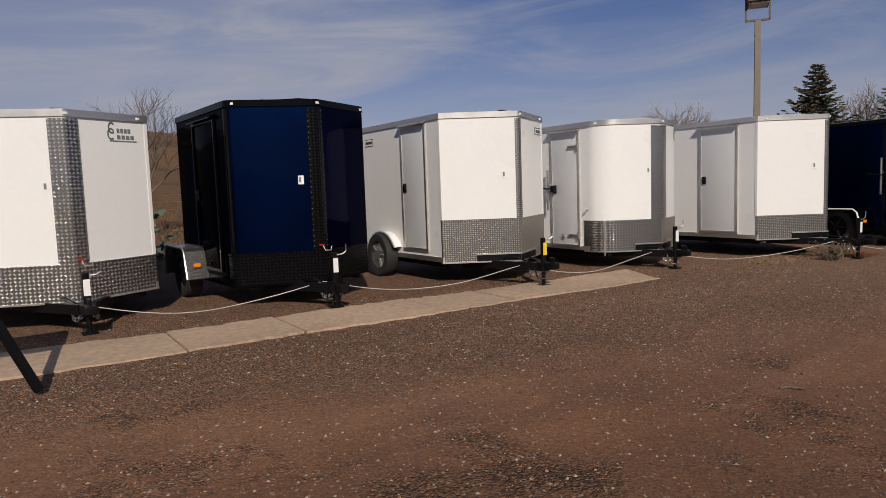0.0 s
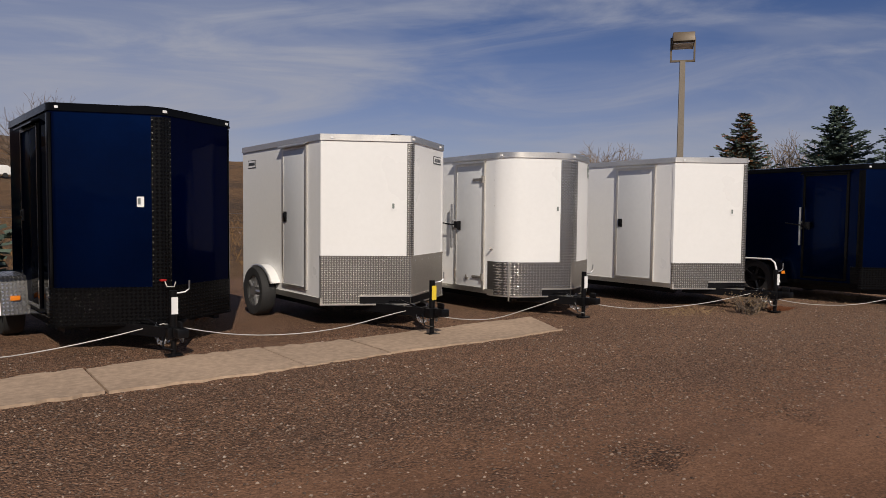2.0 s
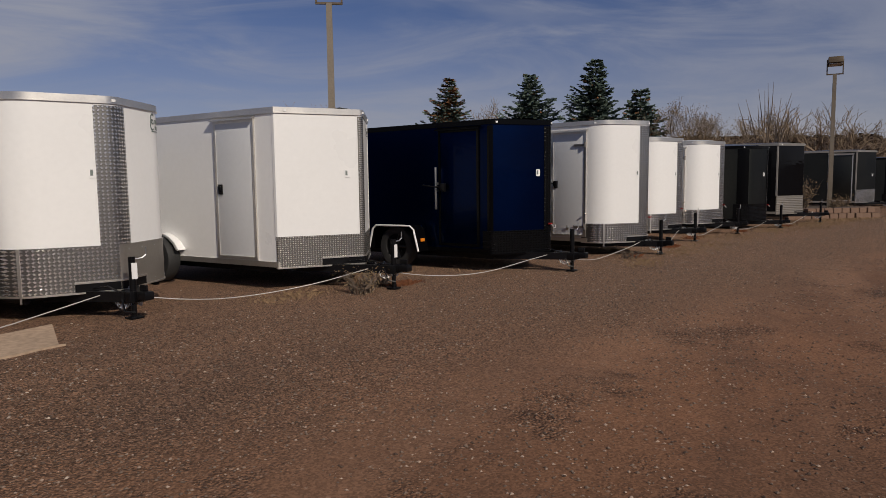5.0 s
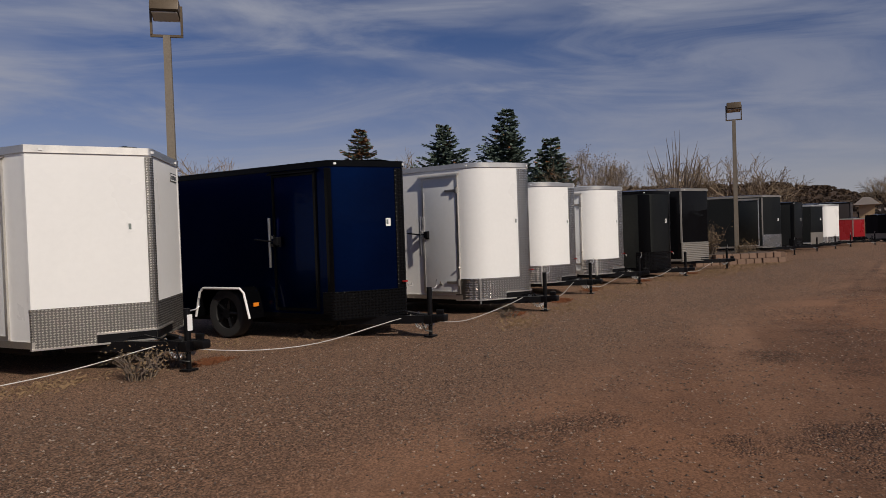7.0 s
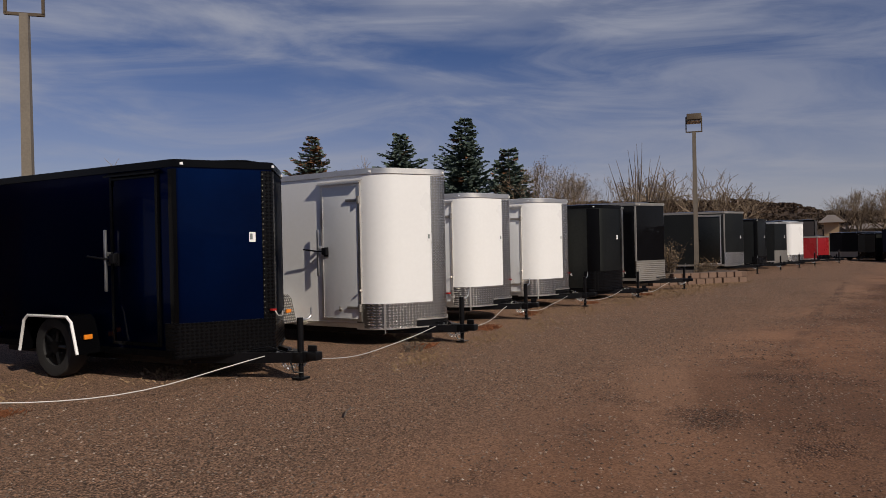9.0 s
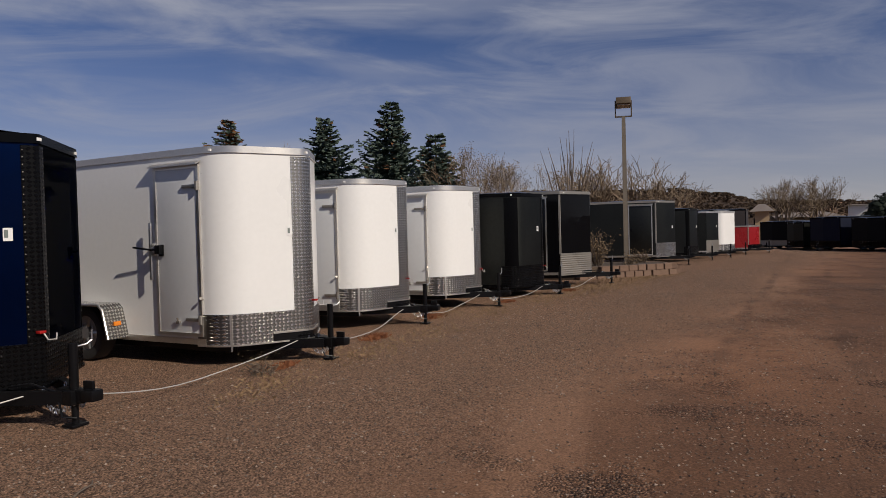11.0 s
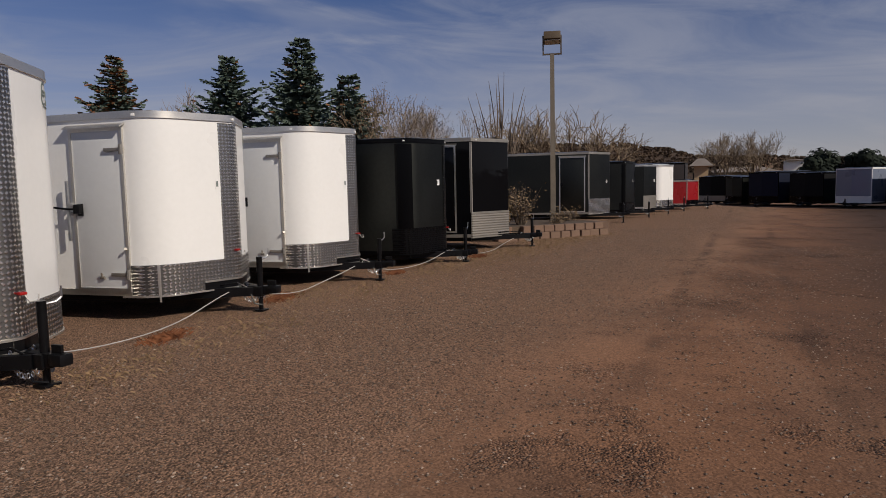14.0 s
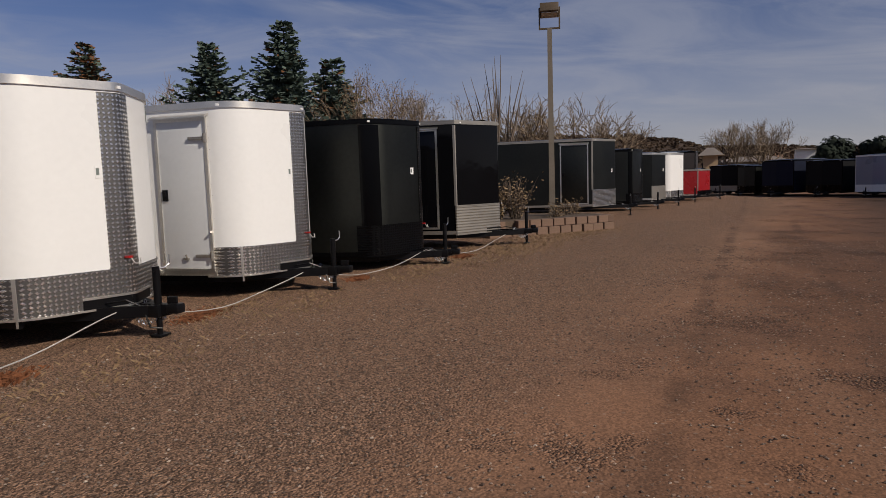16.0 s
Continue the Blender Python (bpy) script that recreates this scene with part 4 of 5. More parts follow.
row_trailer(27.40, 29.10, 0.15, -0.56, (28.50, -1.05), "black cargo trailer with grey ribbed guard and silver door frame", step=0.35, L=4.0, zb=0.30, zt=2.38, plate=0.82, skin="black",
            trim="alumatt", guard="alumatt", nose=0.0, door=(0.36, 1.1, 0.42, 2.2), frame_door="alu", fend="blacktrim", rim="steel", ribs=True, sticker="")
row_trailer(36.6, 38.5, -2.55, -3.30, (37.5, -3.75), "charcoal cargo trailer with silver door frame and tread plate", L=5.6, zb=0.36, zt=2.44, plate=0.86, skin="charcoal",
            trim="alumatt", guard="plate", nose=0.0, door=(0.16, 0.96, 0.45, 2.26), frame_door="alu", fend="blacktrim", rim="steel", sticker="ink")
row_trailer(40.0, 41.7, -4.02, -4.45, (40.9, -5.0), "charcoal rounded cargo trailer with black trim", L=4.0, zb=0.30, zt=2.2, plate=0.62, skin="charcoal",
            trim="blacktrim", guard="plateblack", r=0.2, nose=0.06, fend="blacktrim", rim="steel", sticker="ink")
row_trailer(42.6, 44.3, -4.98, -5.6, (43.5, -6.1), "charcoal cargo trailer with silver stone guard", L=4.0, zb=0.30, zt=2.12, plate=0.82, skin="charcoal",
            trim="alu", guard="alumatt", nose=0.0, fend="blacktrim", rim="steel", sticker="ink")
row_trailer(45.4, 47.1, -6.0, -6.75, (46.3, -7.2), "white rounded cargo trailer at the far end", L=4.0, zb=0.30, zt=2.17, plate=0.55, r=0.4, nose=0.0, fend="plate", sticker="")
row_trailer(48.2, 50.0, -7.65, -8.35, (49.1, -8.8), "low red cargo trailer at the far end", L=3.0, zb=0.25, zt=1.45, plate=0.45, skin="red",
            trim="alumatt", guard="blacktrim", nose=0.0, fend="blacktrim", rim="steel", sticker="")
row_trailer(51.6, 53.6, -8.1, -8.4, (52.6, -8.9), "tall dark brown cargo trailer at the far end", L=5.0, zb=0.30, zt=2.40, plate=0.5, skin="brown",
            trim="blacktrim", guard="blacktrim", nose=0.0, fend="blacktrim", rim="steel", sticker="")

# the far row, set across the end of the yard
FAR = ((62.0, -11.6, 2.3, 1.94, "farblack", "low black cargo trailer with grey lower panel", "alumatt"), (59.9, -12.5, 1.3, 1.84, "charcoal", "small dark green black cargo trailer", "blacktrim"),
       (57.7, -13.7, 2.1, 2.10, "navy", "dark navy cargo trailer with black trim", "blacktrim"), (55.5, -15.45, 2.1, 1.97, "farblack", "black cargo trailer with black trim", "blacktrim"),
       (53.3, -17.1, 1.95, 2.14, "slate", "slate grey cargo trailer with white roof edge", "sticker"), (50.95, -18.75, 2.2, 2.12, "farblack", "black cargo trailer beside the slate one", "blacktrim"),
       (48.5, -20.5, 2.2, 2.13, "farblack", "black cargo trailer at the end of the row", "blacktrim"))
for fx, fy, fw, fh, fs, fl_, ft in FAR:
    cargo_trailer((fx, fy, -0.235), fl_, w=fw, L=3.4, d=0.16, zb=0.28, zt=fh, plate=0.62, skin=fs, trim="sticker" if fs == "slate" else "blacktrim",
                  guard=ft, nose=0.0, sticker="", fend="blacktrim", rim="steel", rz=-142.3, jack=(0, -0.7), jack_top=0.5,
                  group="far row of cargo trailers")


# ---- yard lamps ----
def yard_lamp(at, top, label, rz):
    T = thing("yard_lamp", at, label, "street lamp", "yard lamps", rz)
    bm = bmesh.new()
    s0, s1 = 0.075, 0.055
    prism(bm, [(-s0, -s0), (s0, -s0), (s0, s0), (-s0, s0)], 0, top, [(-s1, -s1), (s1, -s1), (s1, s1), (-s1, s1)])
    box(bm, -0.17, 0.17, -0.17, 0.17, 0, 0.03, 0.006)
    part("pole", bm, M["polesteel"], T)
    bm = bmesh.new()
    for x in (-0.24, 0.24):
        box(bm, x - 0.018, x + 0.018, -0.02, 0.02, top, top + 0.50)
    box(bm, -0.258, 0.258, -0.02, 0.02, top - 0.02, top + 0.02)
    part("yoke", bm, M["lamphead"], T)
    bm = bmesh.new()
    box(bm, -0.225, 0.225, -0.22, 0.18, top + 0.32, top + 0.53, 0.02)
    bmesh.ops.rotate(bm, verts=bm.verts, cent=(0, 0, top + 0.43), matrix=Matrix.Rotation(radians(-14), 3, 'X'))
    hd = part("lamp_head", bm, M["lamphead"], T)
    bm = bmesh.new()
    box(bm, -0.20, 0.20, -0.15, 0.12, top + 0.295, top + 0.315)
    bmesh.ops.rotate(bm, verts=bm.verts, cent=(0, 0, top + 0.43), matrix=Matrix.Rotation(radians(-14), 3, 'X'))
    part("lens", bm, M["lens"], hd, "pale glass lens")
    return T


yard_lamp((15.75, 7.72, 0), 4.74, "weathered tan square pole with a boxy floodlight on a yoke", -55)
yard_lamp((32.2, -1.445, 0), 4.90, "square steel pole with a boxy floodlight behind the planter", -88)


# ---- concrete strip ----
strip_thing = thing("concrete_strip", (0, 0, 0), "broken tan concrete strip, cracked and half buried in gravel", "pavement")
strip_thing["kind"] = "structure"
rnd = random.Random(4)
cuts = [-7.0, -4.6, -2.1, 0.35, 2.53, 3.60, 5.18, 6.10, 8.70]


def strip_edges(x):
    """The near and far edge of the strip, which runs a little aslant."""
    return 5.78 - 0.075 * x, 6.78 - 0.088 * x


for a, b in zip(cuts, cuts[1:]):
    n = 14
    xs = [a + 0.010 + (b - a - 0.020) * i / n for i in range(n + 1)]
    near = [(x, strip_edges(x)[0] + 0.03 * math.sin(x * 2.3) + rnd.uniform(-0.022, 0.022)) for x in xs]
    far = [(x + (0.0 if b > 8 and x > 8.4 else 0.06), strip_edges(x)[1] + 0.04 * math.sin(x * 1.7) + rnd.uniform(-0.04, 0.04)) for x in xs]
    if b > 8:
        near[-1], far[-1] = (8.46, near[-1][1]), (8.96, far[-1][1] + 0.02)
    pts = near + far[::-1]
    bm = bmesh.new()
    prism(bm, pts, -0.05, 0.010 + rnd.uniform(0, 0.007))
    part("slab", bm, M["concrete"], strip_thing, smooth=None)


# ---- steel ramp gate at the yard's near end ----
gate = thing("ramp_gate", (1.40, 5.07, 0), "black steel ramp gate leaning over the gravel", "gate")
g0, g1, g2 = Vector((0, 0, 0)), Vector((-0.69, 0.09, 1.68)), Vector((-1.6, 0.10, 0))
for nm, a, b in (("rail", g0, g1), ("rail", g2, g1 + g2), ("crossbar", g1, g1 + g2), ("crossbar", g0.lerp(g1, 0.62), g0.lerp(g1, 0.62) + g2)):
    bm = bmesh.new()
    tube(bm, [a + Vector((0, 0, 0.02)), b + Vector((0, 0, 0.02))], 0.034, 4)
    part(nm, bm, M["steel"], gate, smooth=None)


bm = bmesh.new()
pa, pb = g0.lerp(g1, 0.62), g1
q = [bm.verts.new(v + o) for o in (Vector((0, -0.006, 0.02)), Vector((0, 0.006, 0.02))) for v in (pa, pb, pb + g2, pa + g2)]
for f in ((0, 1, 2, 3), (7, 6, 5, 4), (0, 4, 5, 1), (1, 5, 6, 2), (2, 6, 7, 3), (3, 7, 4, 0)):
    bm.faces.new([q[i] for i in f])
part("deck_panel", bm, M["steel"], gate, smooth=None)


# ---- security cable looped from tongue to tongue ----
def sagging(a, b, low, n=14):
    a, b = Vector(a), Vector(b)
    out = []
    for i in range(n):
        t = i / n
        p = a.lerp(b, t)
        p.z = max(0.012, p.z - low * math.sin(t ** 1.0 * math.pi) * (1.15 - 0.4 * t))
        p.y += 0.04 * math.sin(t * 9 + a.x) * math.sin(t * math.pi)
        out.append(p)
    return out


hooks = [(2.03, 7.03, 0.27), (4.47, 6.62, 0.27), (7.04, 5.98, 0.26), (9.49, 5.70, 0.25), (12.12, 4.28, 0.26), (14.62, 2.74, 0.25), (17.42, 1.95, 0.24), (20.38, 1.71, 0.25), (22.92, 1.03, 0.25), (25.38, 0.10, 0.22), (28.45, -0.94, 0.24)]
path = []
for a, b in zip(hooks, hooks[1:]):
    path += sagging((a[0] - 0.02, a[1] + 0.2, a[2]), (b[0] - 0.05, b[1] + 0.2, b[2]), 0.20)
bm = bmesh.new()
tube(bm, path, 0.0055, 6)
tagged(part("security_cable", bm, M["cable"]), "long pale coated cable strung from tongue to tongue along the row", "cable")


# ---- weathered post standing between two trailers, a fallen stick ----
bm = bmesh.new()
box(bm, -0.045, 0.045, -0.045, 0.045, 0.0, 1.52, 0.006)
post = part("wooden_post", bm, M["palebark"])
post.matrix_world = pose(5.86, 8.9, 0.0, 1.5, -1.0, 12)
tagged(post, "weathered tan timber post standing in the gravel", "post")
for sx, sy, turn, ln in ((13.55, 1.52, 18, 0.34), (5.05, 1.75, -52, 0.16)):
    bm = bmesh.new()
    tube(bm, [(-ln / 2, 0, 0.010), (-ln * 0.1, 0.012, 0.016), (ln * 0.25, -0.004, 0.014), (ln / 2, 0.03, 0.010)], [0.007, 0.0065, 0.005, 0.003], 6)
    tube(bm, [(ln * 0.2, 0.0, 0.014), (ln * 0.36, -0.035, 0.012)], [0.004, 0.002], 5)
    stick = part("fallen_stick", bm, M["bark"])
    stick.matrix_world = pose(sx, sy, 0.0, 0, 0, turn)
    tagged(stick, "thin dark stick lying on the gravel", "stick", "sticks")


# ---- planter ----
planter = thing("planter", (0, 0, 0), "low planter of stacked tan retaining blocks with dry soil", "planter")
rnd = random.Random(9)
edge = []
for i in range(15):
    t = i / 14
    edge.append(Vector((29.75 + 2.2 * t ** 0.9, -0.10 - 2.72 * t ** 1.1 - 0.18 * math.sin(t * math.pi), 0)))
edge += [Vector((32.35, -2.72, 0)), Vector((32.75, -2.5, 0)), Vector((33.1, -2.2, 0)), Vector((33.3, -1.8, 0))]
bm = bmesh.new()
box(bm, -0.145, 0.145, -0.10, 0.10, 0.0, 0.172, 0.014)
bmesh.ops.recalc_face_normals(bm, faces=bm.faces)
block_me = bpy.data.meshes.new("block")
bm.to_mesh(block_me)
bm.free()
block_me.materials.append(M["block"])
lens = [0.0]
for p, q in zip(edge, edge[1:]):
    lens.append(lens[-1] + (q - p).length)


def on_edge(s):
    for i in range(len(edge) - 1):
        if s <= lens[i + 1]:
            t = (s - lens[i]) / (lens[i + 1] - lens[i])
            return edge[i].lerp(edge[i + 1], t), (edge[i + 1] - edge[i]).normalized()
    return edge[-1], (edge[-1] - edge[-2]).normalized()


for course in range(2):
    s = 0.15 + 0.16 * (course % 2)
    while s < lens[-1] - 0.1:
        p, tdir = on_edge(s)
        s += 0.325
        if course == 1 and rnd.random() < 0.06:
            continue
        ob = new("block", block_me)
        ob.parent = planter
        jit = rnd.uniform(-0.02, 0.02)
        ob.matrix_local = pose(p.x - tdir.y * (0.025 * course + jit), p.y + tdir.x * (0.025 * course + jit), course * 0.178 - 0.010, rnd.uniform(-1.5, 1.5), 0, math.degrees(math.atan2(tdir.y, tdir.x)) + rnd.uniform(-5, 5))
bm = bmesh.new()
inside = [(p.x + 0.03, p.y + 0.10) for p in edge] + [(33.6, 1.2), (30.2, 1.4)]
prism(bm, inside, 0.0, 0.33)
part("soil", bm, M["soil"], planter)


# ---- trees and shrubs ----
def leaf_mesh(quads, name, material, parent):
    vs, fs = [], []
    for c, u, v in quads:
        k = len(vs)
        vs += [c - u - v, c + u - v, c + u + v, c - u + v]
        fs.append((k, k + 1, k + 2, k + 3))
    me = bpy.data.meshes.new(name)
    me.from_pydata([tuple(p) for p in vs], [], fs)
    return link_mesh(name, me, material, parent)


def spruce(at, tall, wide, seed, label, brown=0.0):
    rnd = random.Random(seed)
    T = thing("spruce_tree", at, label, "tree", "spruces behind the yard")
    bm = bmesh.new()
    tube(bm, [(0, 0, -0.3), (0.02, 0, tall * 0.5), (0, 0.02, tall * 0.98)], [0.17, 0.10, 0.015], 8)
    part("trunk", bm, M["bark"], T)
    quads, dead = [], []
    levels = int(tall * 5.2)
    lopsided = rnd.uniform(0, 6.28)
    for i in range(levels):
        f = i / levels
        z = tall * (0.08 + 0.91 * f)
        reach = wide * (1 - f) ** 0.9 * (0.82 + 0.18 * math.sin(i * 1.7 + seed))
        n = max(4, int(10 * (1 - f) + 4))
        for k in range(n):
            a = math.tau * (k + rnd.random()) / n + i * 0.7
            ln = reach * rnd.uniform(0.62, 1.15) * (1 + 0.16 * math.cos(a - lopsided)) + 0.10
            droop = rnd.uniform(-0.02, 0.26) * (1 - f * 0.6)
            tipz = ln * rnd.uniform(0.12, 0.30)
            steps = max(3, int(ln / 0.11))
            for j in range(steps):
                t = (j + 0.8) / steps
                c = Vector((math.cos(a) * ln * t, math.sin(a) * ln * t, z - droop * ln * math.sin(t * 2.4) + tipz * t ** 3))
                for side in (-1, 1, 0):
                    sp = 0.19 * (1 - 0.45 * t) * rnd.uniform(0.7, 1.3)
                    ax = Vector((math.cos(a + side * 0.9), math.sin(a + side * 0.9), rnd.uniform(-0.25, 0.35))).normalized()
                    up = ax.cross(Vector((rnd.uniform(-1, 1), rnd.uniform(-1, 1), rnd.uniform(-1, 1)))).normalized()
                    q = (c + ax * sp * 0.7, ax * sp, up * sp * 0.30)
                    (dead if rnd.random() < brown * (0.3 + 1.2 * f) else quads).append(q)
    leaf_mesh(quads, "crown", M["needle"], T)
    if dead:
        leaf_mesh(dead, "browned_foliage", M["needlebrown"], T)["kind"] = "stuff"
    return T


spruce((39.0, 16.8, 0.2), 7.1, 3.6, 3, "spruce with a browned top behind the trailers", 0.28)
spruce((41.6, 13.07, 0.2), 7.35, 4.4, 5, "dense blue green spruce behind the trailers", 0.02)
spruce((39.9, 8.85, 0.1), 7.6, 3.9, 8, "tall blue green spruce behind the trailers", 0.02)
spruce((37.6, 6.12, 0.1), 5.6, 3.2, 11, "shorter spruce with a thin pointed top", 0.06)


def bare_tree(at, tall, spread, seed, label, mat_name="palebark", stems=1, depth=5, up=0.5, thick=0.12, fork=3, twig=None, seg=5):
    rnd = random.Random(seed)
    T = thing("bare_tree", at, label, "tree", "bare winter trees")
    trunk, limbs = bmesh.new(), bmesh.new()
    leaves = []

    def grow(p, d, ln, r, lv):
        pts, rs = [p], [r]
        for i in range(3):
            d = (d + Vector((rnd.uniform(-1, 1), rnd.uniform(-1, 1), rnd.uniform(-0.3, 0.9) * up)) * 0.22).normalized()
            p = p + d * ln / 3
            pts.append(p), rs.append(r * (1 - 0.13 * (i + 1)))
        tube(trunk if lv == 0 else limbs, pts, rs, seg if lv < 2 else 3, False)
        if lv >= depth:
            if twig:
                for _ in range(3):
                    c = p + Vector((rnd.uniform(-1, 1), rnd.uniform(-1, 1), rnd.uniform(-1, 1))) * 0.12
                    u = Vector((rnd.uniform(-1, 1), rnd.uniform(-1, 1), rnd.uniform(-1, 1))).normalized()
                    leaves.append((c, u * twig, u.orthogonal().normalized() * twig * 0.6))
            return
        for k in range(fork if lv else fork + 1):
            a = rnd.uniform(0, math.tau)
            side = (d.orthogonal().normalized() * math.cos(a) + d.cross(d.orthogonal()).normalized() * math.sin(a))
            nd = (d * rnd.uniform(0.7, 1.2) + side * spread * rnd.uniform(0.5, 1.1) + Vector((0, 0, up * 0.35))).normalized()
            q = pts[-1] if k < 2 else pts[2]
            grow(q, nd, ln * rnd.uniform(0.62, 0.86), max(r * 0.60, 0.006), lv + 1)
    for s in range(stems):
        d = Vector((rnd.uniform(-1, 1) * 0.35, rnd.uniform(-1, 1) * 0.35, 1)).normalized() if stems > 1 else Vector((0.03, 0.02, 1))
        grow(Vector((rnd.uniform(-0.15, 0.15) * (stems > 1), rnd.uniform(-0.15, 0.15) * (stems > 1), -0.1)), d, tall / 3.1, thick, 0)
    part("trunk", trunk, M[mat_name], T, smooth=60)
    part("crown", limbs, M[mat_name], T, smooth=60)
    if leaves:
        leaf_mesh(leaves, "last_leaves", M["dryleaf"], T)
    return T


bare_tree((36.0, 3.4, 0), 4.7, 0.65, 21, "small bare tree with a few pale dry leaves", "palebark", 4, 5, 0.6, 0.045, 3, 0.018)
bare_tree((60.0, -0.2, 0), 6.9, 1.0, 23, "broad bare cottonwood behind the dark trailers", "palebark", 3, 5, 0.35, 0.20, 3)
bare_tree((60.5, -3.0, 0), 6.3, 1.0, 24, "bare cottonwood with a pale crown", "palebark", 3, 5, 0.35, 0.18, 3)
bare_tree((105.0, -21.2, 0), 7.8, 0.85, 25, "rounded bare elm at the yard's end", "palebark", 4, 5, 0.4, 0.16, 3)
bare_tree((106.0, -25.4, 0), 7.8, 0.85, 26, "rounded bare elm beside another at the yard's end", "palebark", 4, 5, 0.4, 0.16, 3)
bare_tree((95.0, -41.8, 0), 6.2, 0.9, 27, "bare tree beyond the far trailers", "palebark", 4, 5, 0.4, 0.14, 3)
bare_tree((46.0, 17.4, 0.3), 6.8, 0.9, 28, "bare tree with a tan crown far behind the row", "palebark", 3, 5, 0.4, 0.14, 3)
bare_tree((30.0, 19.9, 0.3), 4.9, 0.9, 29, "bare tree peeking over the white trailers", "palebark", 4, 5, 0.4, 0.12, 3)
bare_tree((7.2, 26.0, 0.3), 5.0, 0.8, 30, "thin bare tree on the dry pasture", "bark", 2, 5, 0.5, 0.08, 3)


def whip_tree(at, tall, seed, label):
    """Many upright whips from one stool."""
    rnd = random.Random(seed)
    T = thing("bare_tree", at, label, "tree", "bare winter trees")
    for i in range(16):
        ay, ax = (i / 15 - 0.5) * 2.5 + rnd.uniform(-0.2, 0.2), rnd.uniform(-0.7, 0.7)
        h = tall * rnd.uniform(0.72, 1.0) * (1 - 0.12 * abs(ay))
        bm = bmesh.new()
        pts = [Vector((ax * t ** 1.3 + 0.04 * math.sin(t * 7 + i), ay * t ** 1.25 + 0.05 * math.sin(t * 6 + 2 * i), h * t)) for t in (0, 0.2, 0.4, 0.6, 0.8, 1.0)]
        tube(bm, pts, [0.060, 0.050, 0.042, 0.032, 0.020, 0.006], 5, False)
        for k in range(5):
            t = rnd.uniform(0.3, 0.8)
            p = pts[int(t * 5)]
            d = Vector((rnd.uniform(-0.3, 0.3), rnd.uniform(-0.3, 0.3), 1)) * tall * rnd.uniform(0.10, 0.24)
            tube(bm, [p, p + d * 0.5, p + d], [0.012, 0.009, 0.004], 3, False)
        part("stem", bm, M["bark"], T, smooth=60)


whip_tree((41.0, 0.85, 0), 6.2, 22, "bare poplar with upright whips")


def shrub(at, tall, seed, label, n=46, leaf=0.035):
    rnd = random.Random(seed)
    T = thing("dry_shrub", at, label, "shrub")
    bm, leaves = bmesh.new(), []
    for i in range(n):
        a, lean = rnd.uniform(0, math.tau), rnd.uniform(0.05, 0.55)
        h = tall * rnd.uniform(0.5, 1.05)
        pts = [Vector((0.1 * math.cos(a), 0.1 * math.sin(a), -0.05))]
        for k in range(1, 5):
            t = k / 4
            pts.append(Vector((math.cos(a) * (0.1 + lean * h * t), math.sin(a) * (0.1 + lean * h * t), h * t * (1 - 0.12 * t))) + Vector((rnd.uniform(-1, 1), rnd.uniform(-1, 1), 0)) * 0.05)
        tube(bm, pts, [0.009, 0.008, 0.006, 0.005, 0.003], 4, False)
        for k in range(9):
            c = pts[rnd.randint(1, 4)] + Vector((rnd.uniform(-1, 1), rnd.uniform(-1, 1), rnd.uniform(-1, 1))) * 0.12
            u = Vector((rnd.uniform(-1, 1), rnd.uniform(-1, 1), rnd.uniform(-1, 1))).normalized()
            leaves.append((c, u * leaf, u.orthogonal().normalized() * leaf * 0.5))
    part("brushwood", bm, M["bark"], T)
    leaf_mesh(leaves, "leaves", M["dryleaf"], T)
    return T


shrub((31.1, -0.62, 0.35), 1.1, 3, "tall dry shrub with brown leaves in the planter", 60, 0.026)
shrub((31.0, -0.1, 0.35), 0.8, 4, "dry shrub in the planter beside a taller one")
shrub((32.6, -1.9, 0.34), 0.42, 5, "low dry weeds in the planter", 24, 0.02)
shrub((31.6, -1.5, 0.34), 0.35, 6, "low dry weeds in the planter", 24, 0.02)
spruce((3.25, 13.4, 0.0), 2.3, 1.0, 15, "small dark evergreen behind the white trailer", 0.02)


shrub((11.75, 4.40, 0.0), 0.30, 16, "tangled dry weeds under the trailer tongue", 40, 0.010)
shrub((12.35, 4.55, 0.0), 0.24, 17, "tangled dry weeds under the trailer tongue", 34, 0.010)
shrub((16.6, 2.2, 0.0), 0.16, 18, "low dry weeds beside the tread plate", 22, 0.008)


# ---- scatter: pebbles, dry grass, weeds ----
def scatter(name, n, place, shape, material, label, category, seed):
    rnd = random.Random(seed)
    vs, fs = [], []
    for _ in range(n):
        p = place(rnd)
        if p is not None:
            shape(rnd, p, vs, fs)
    me = bpy.data.meshes.new(name)
    me.from_pydata(vs, [], fs)
    tagged(link_mesh(name, me, material), label, category, kind="stuff")


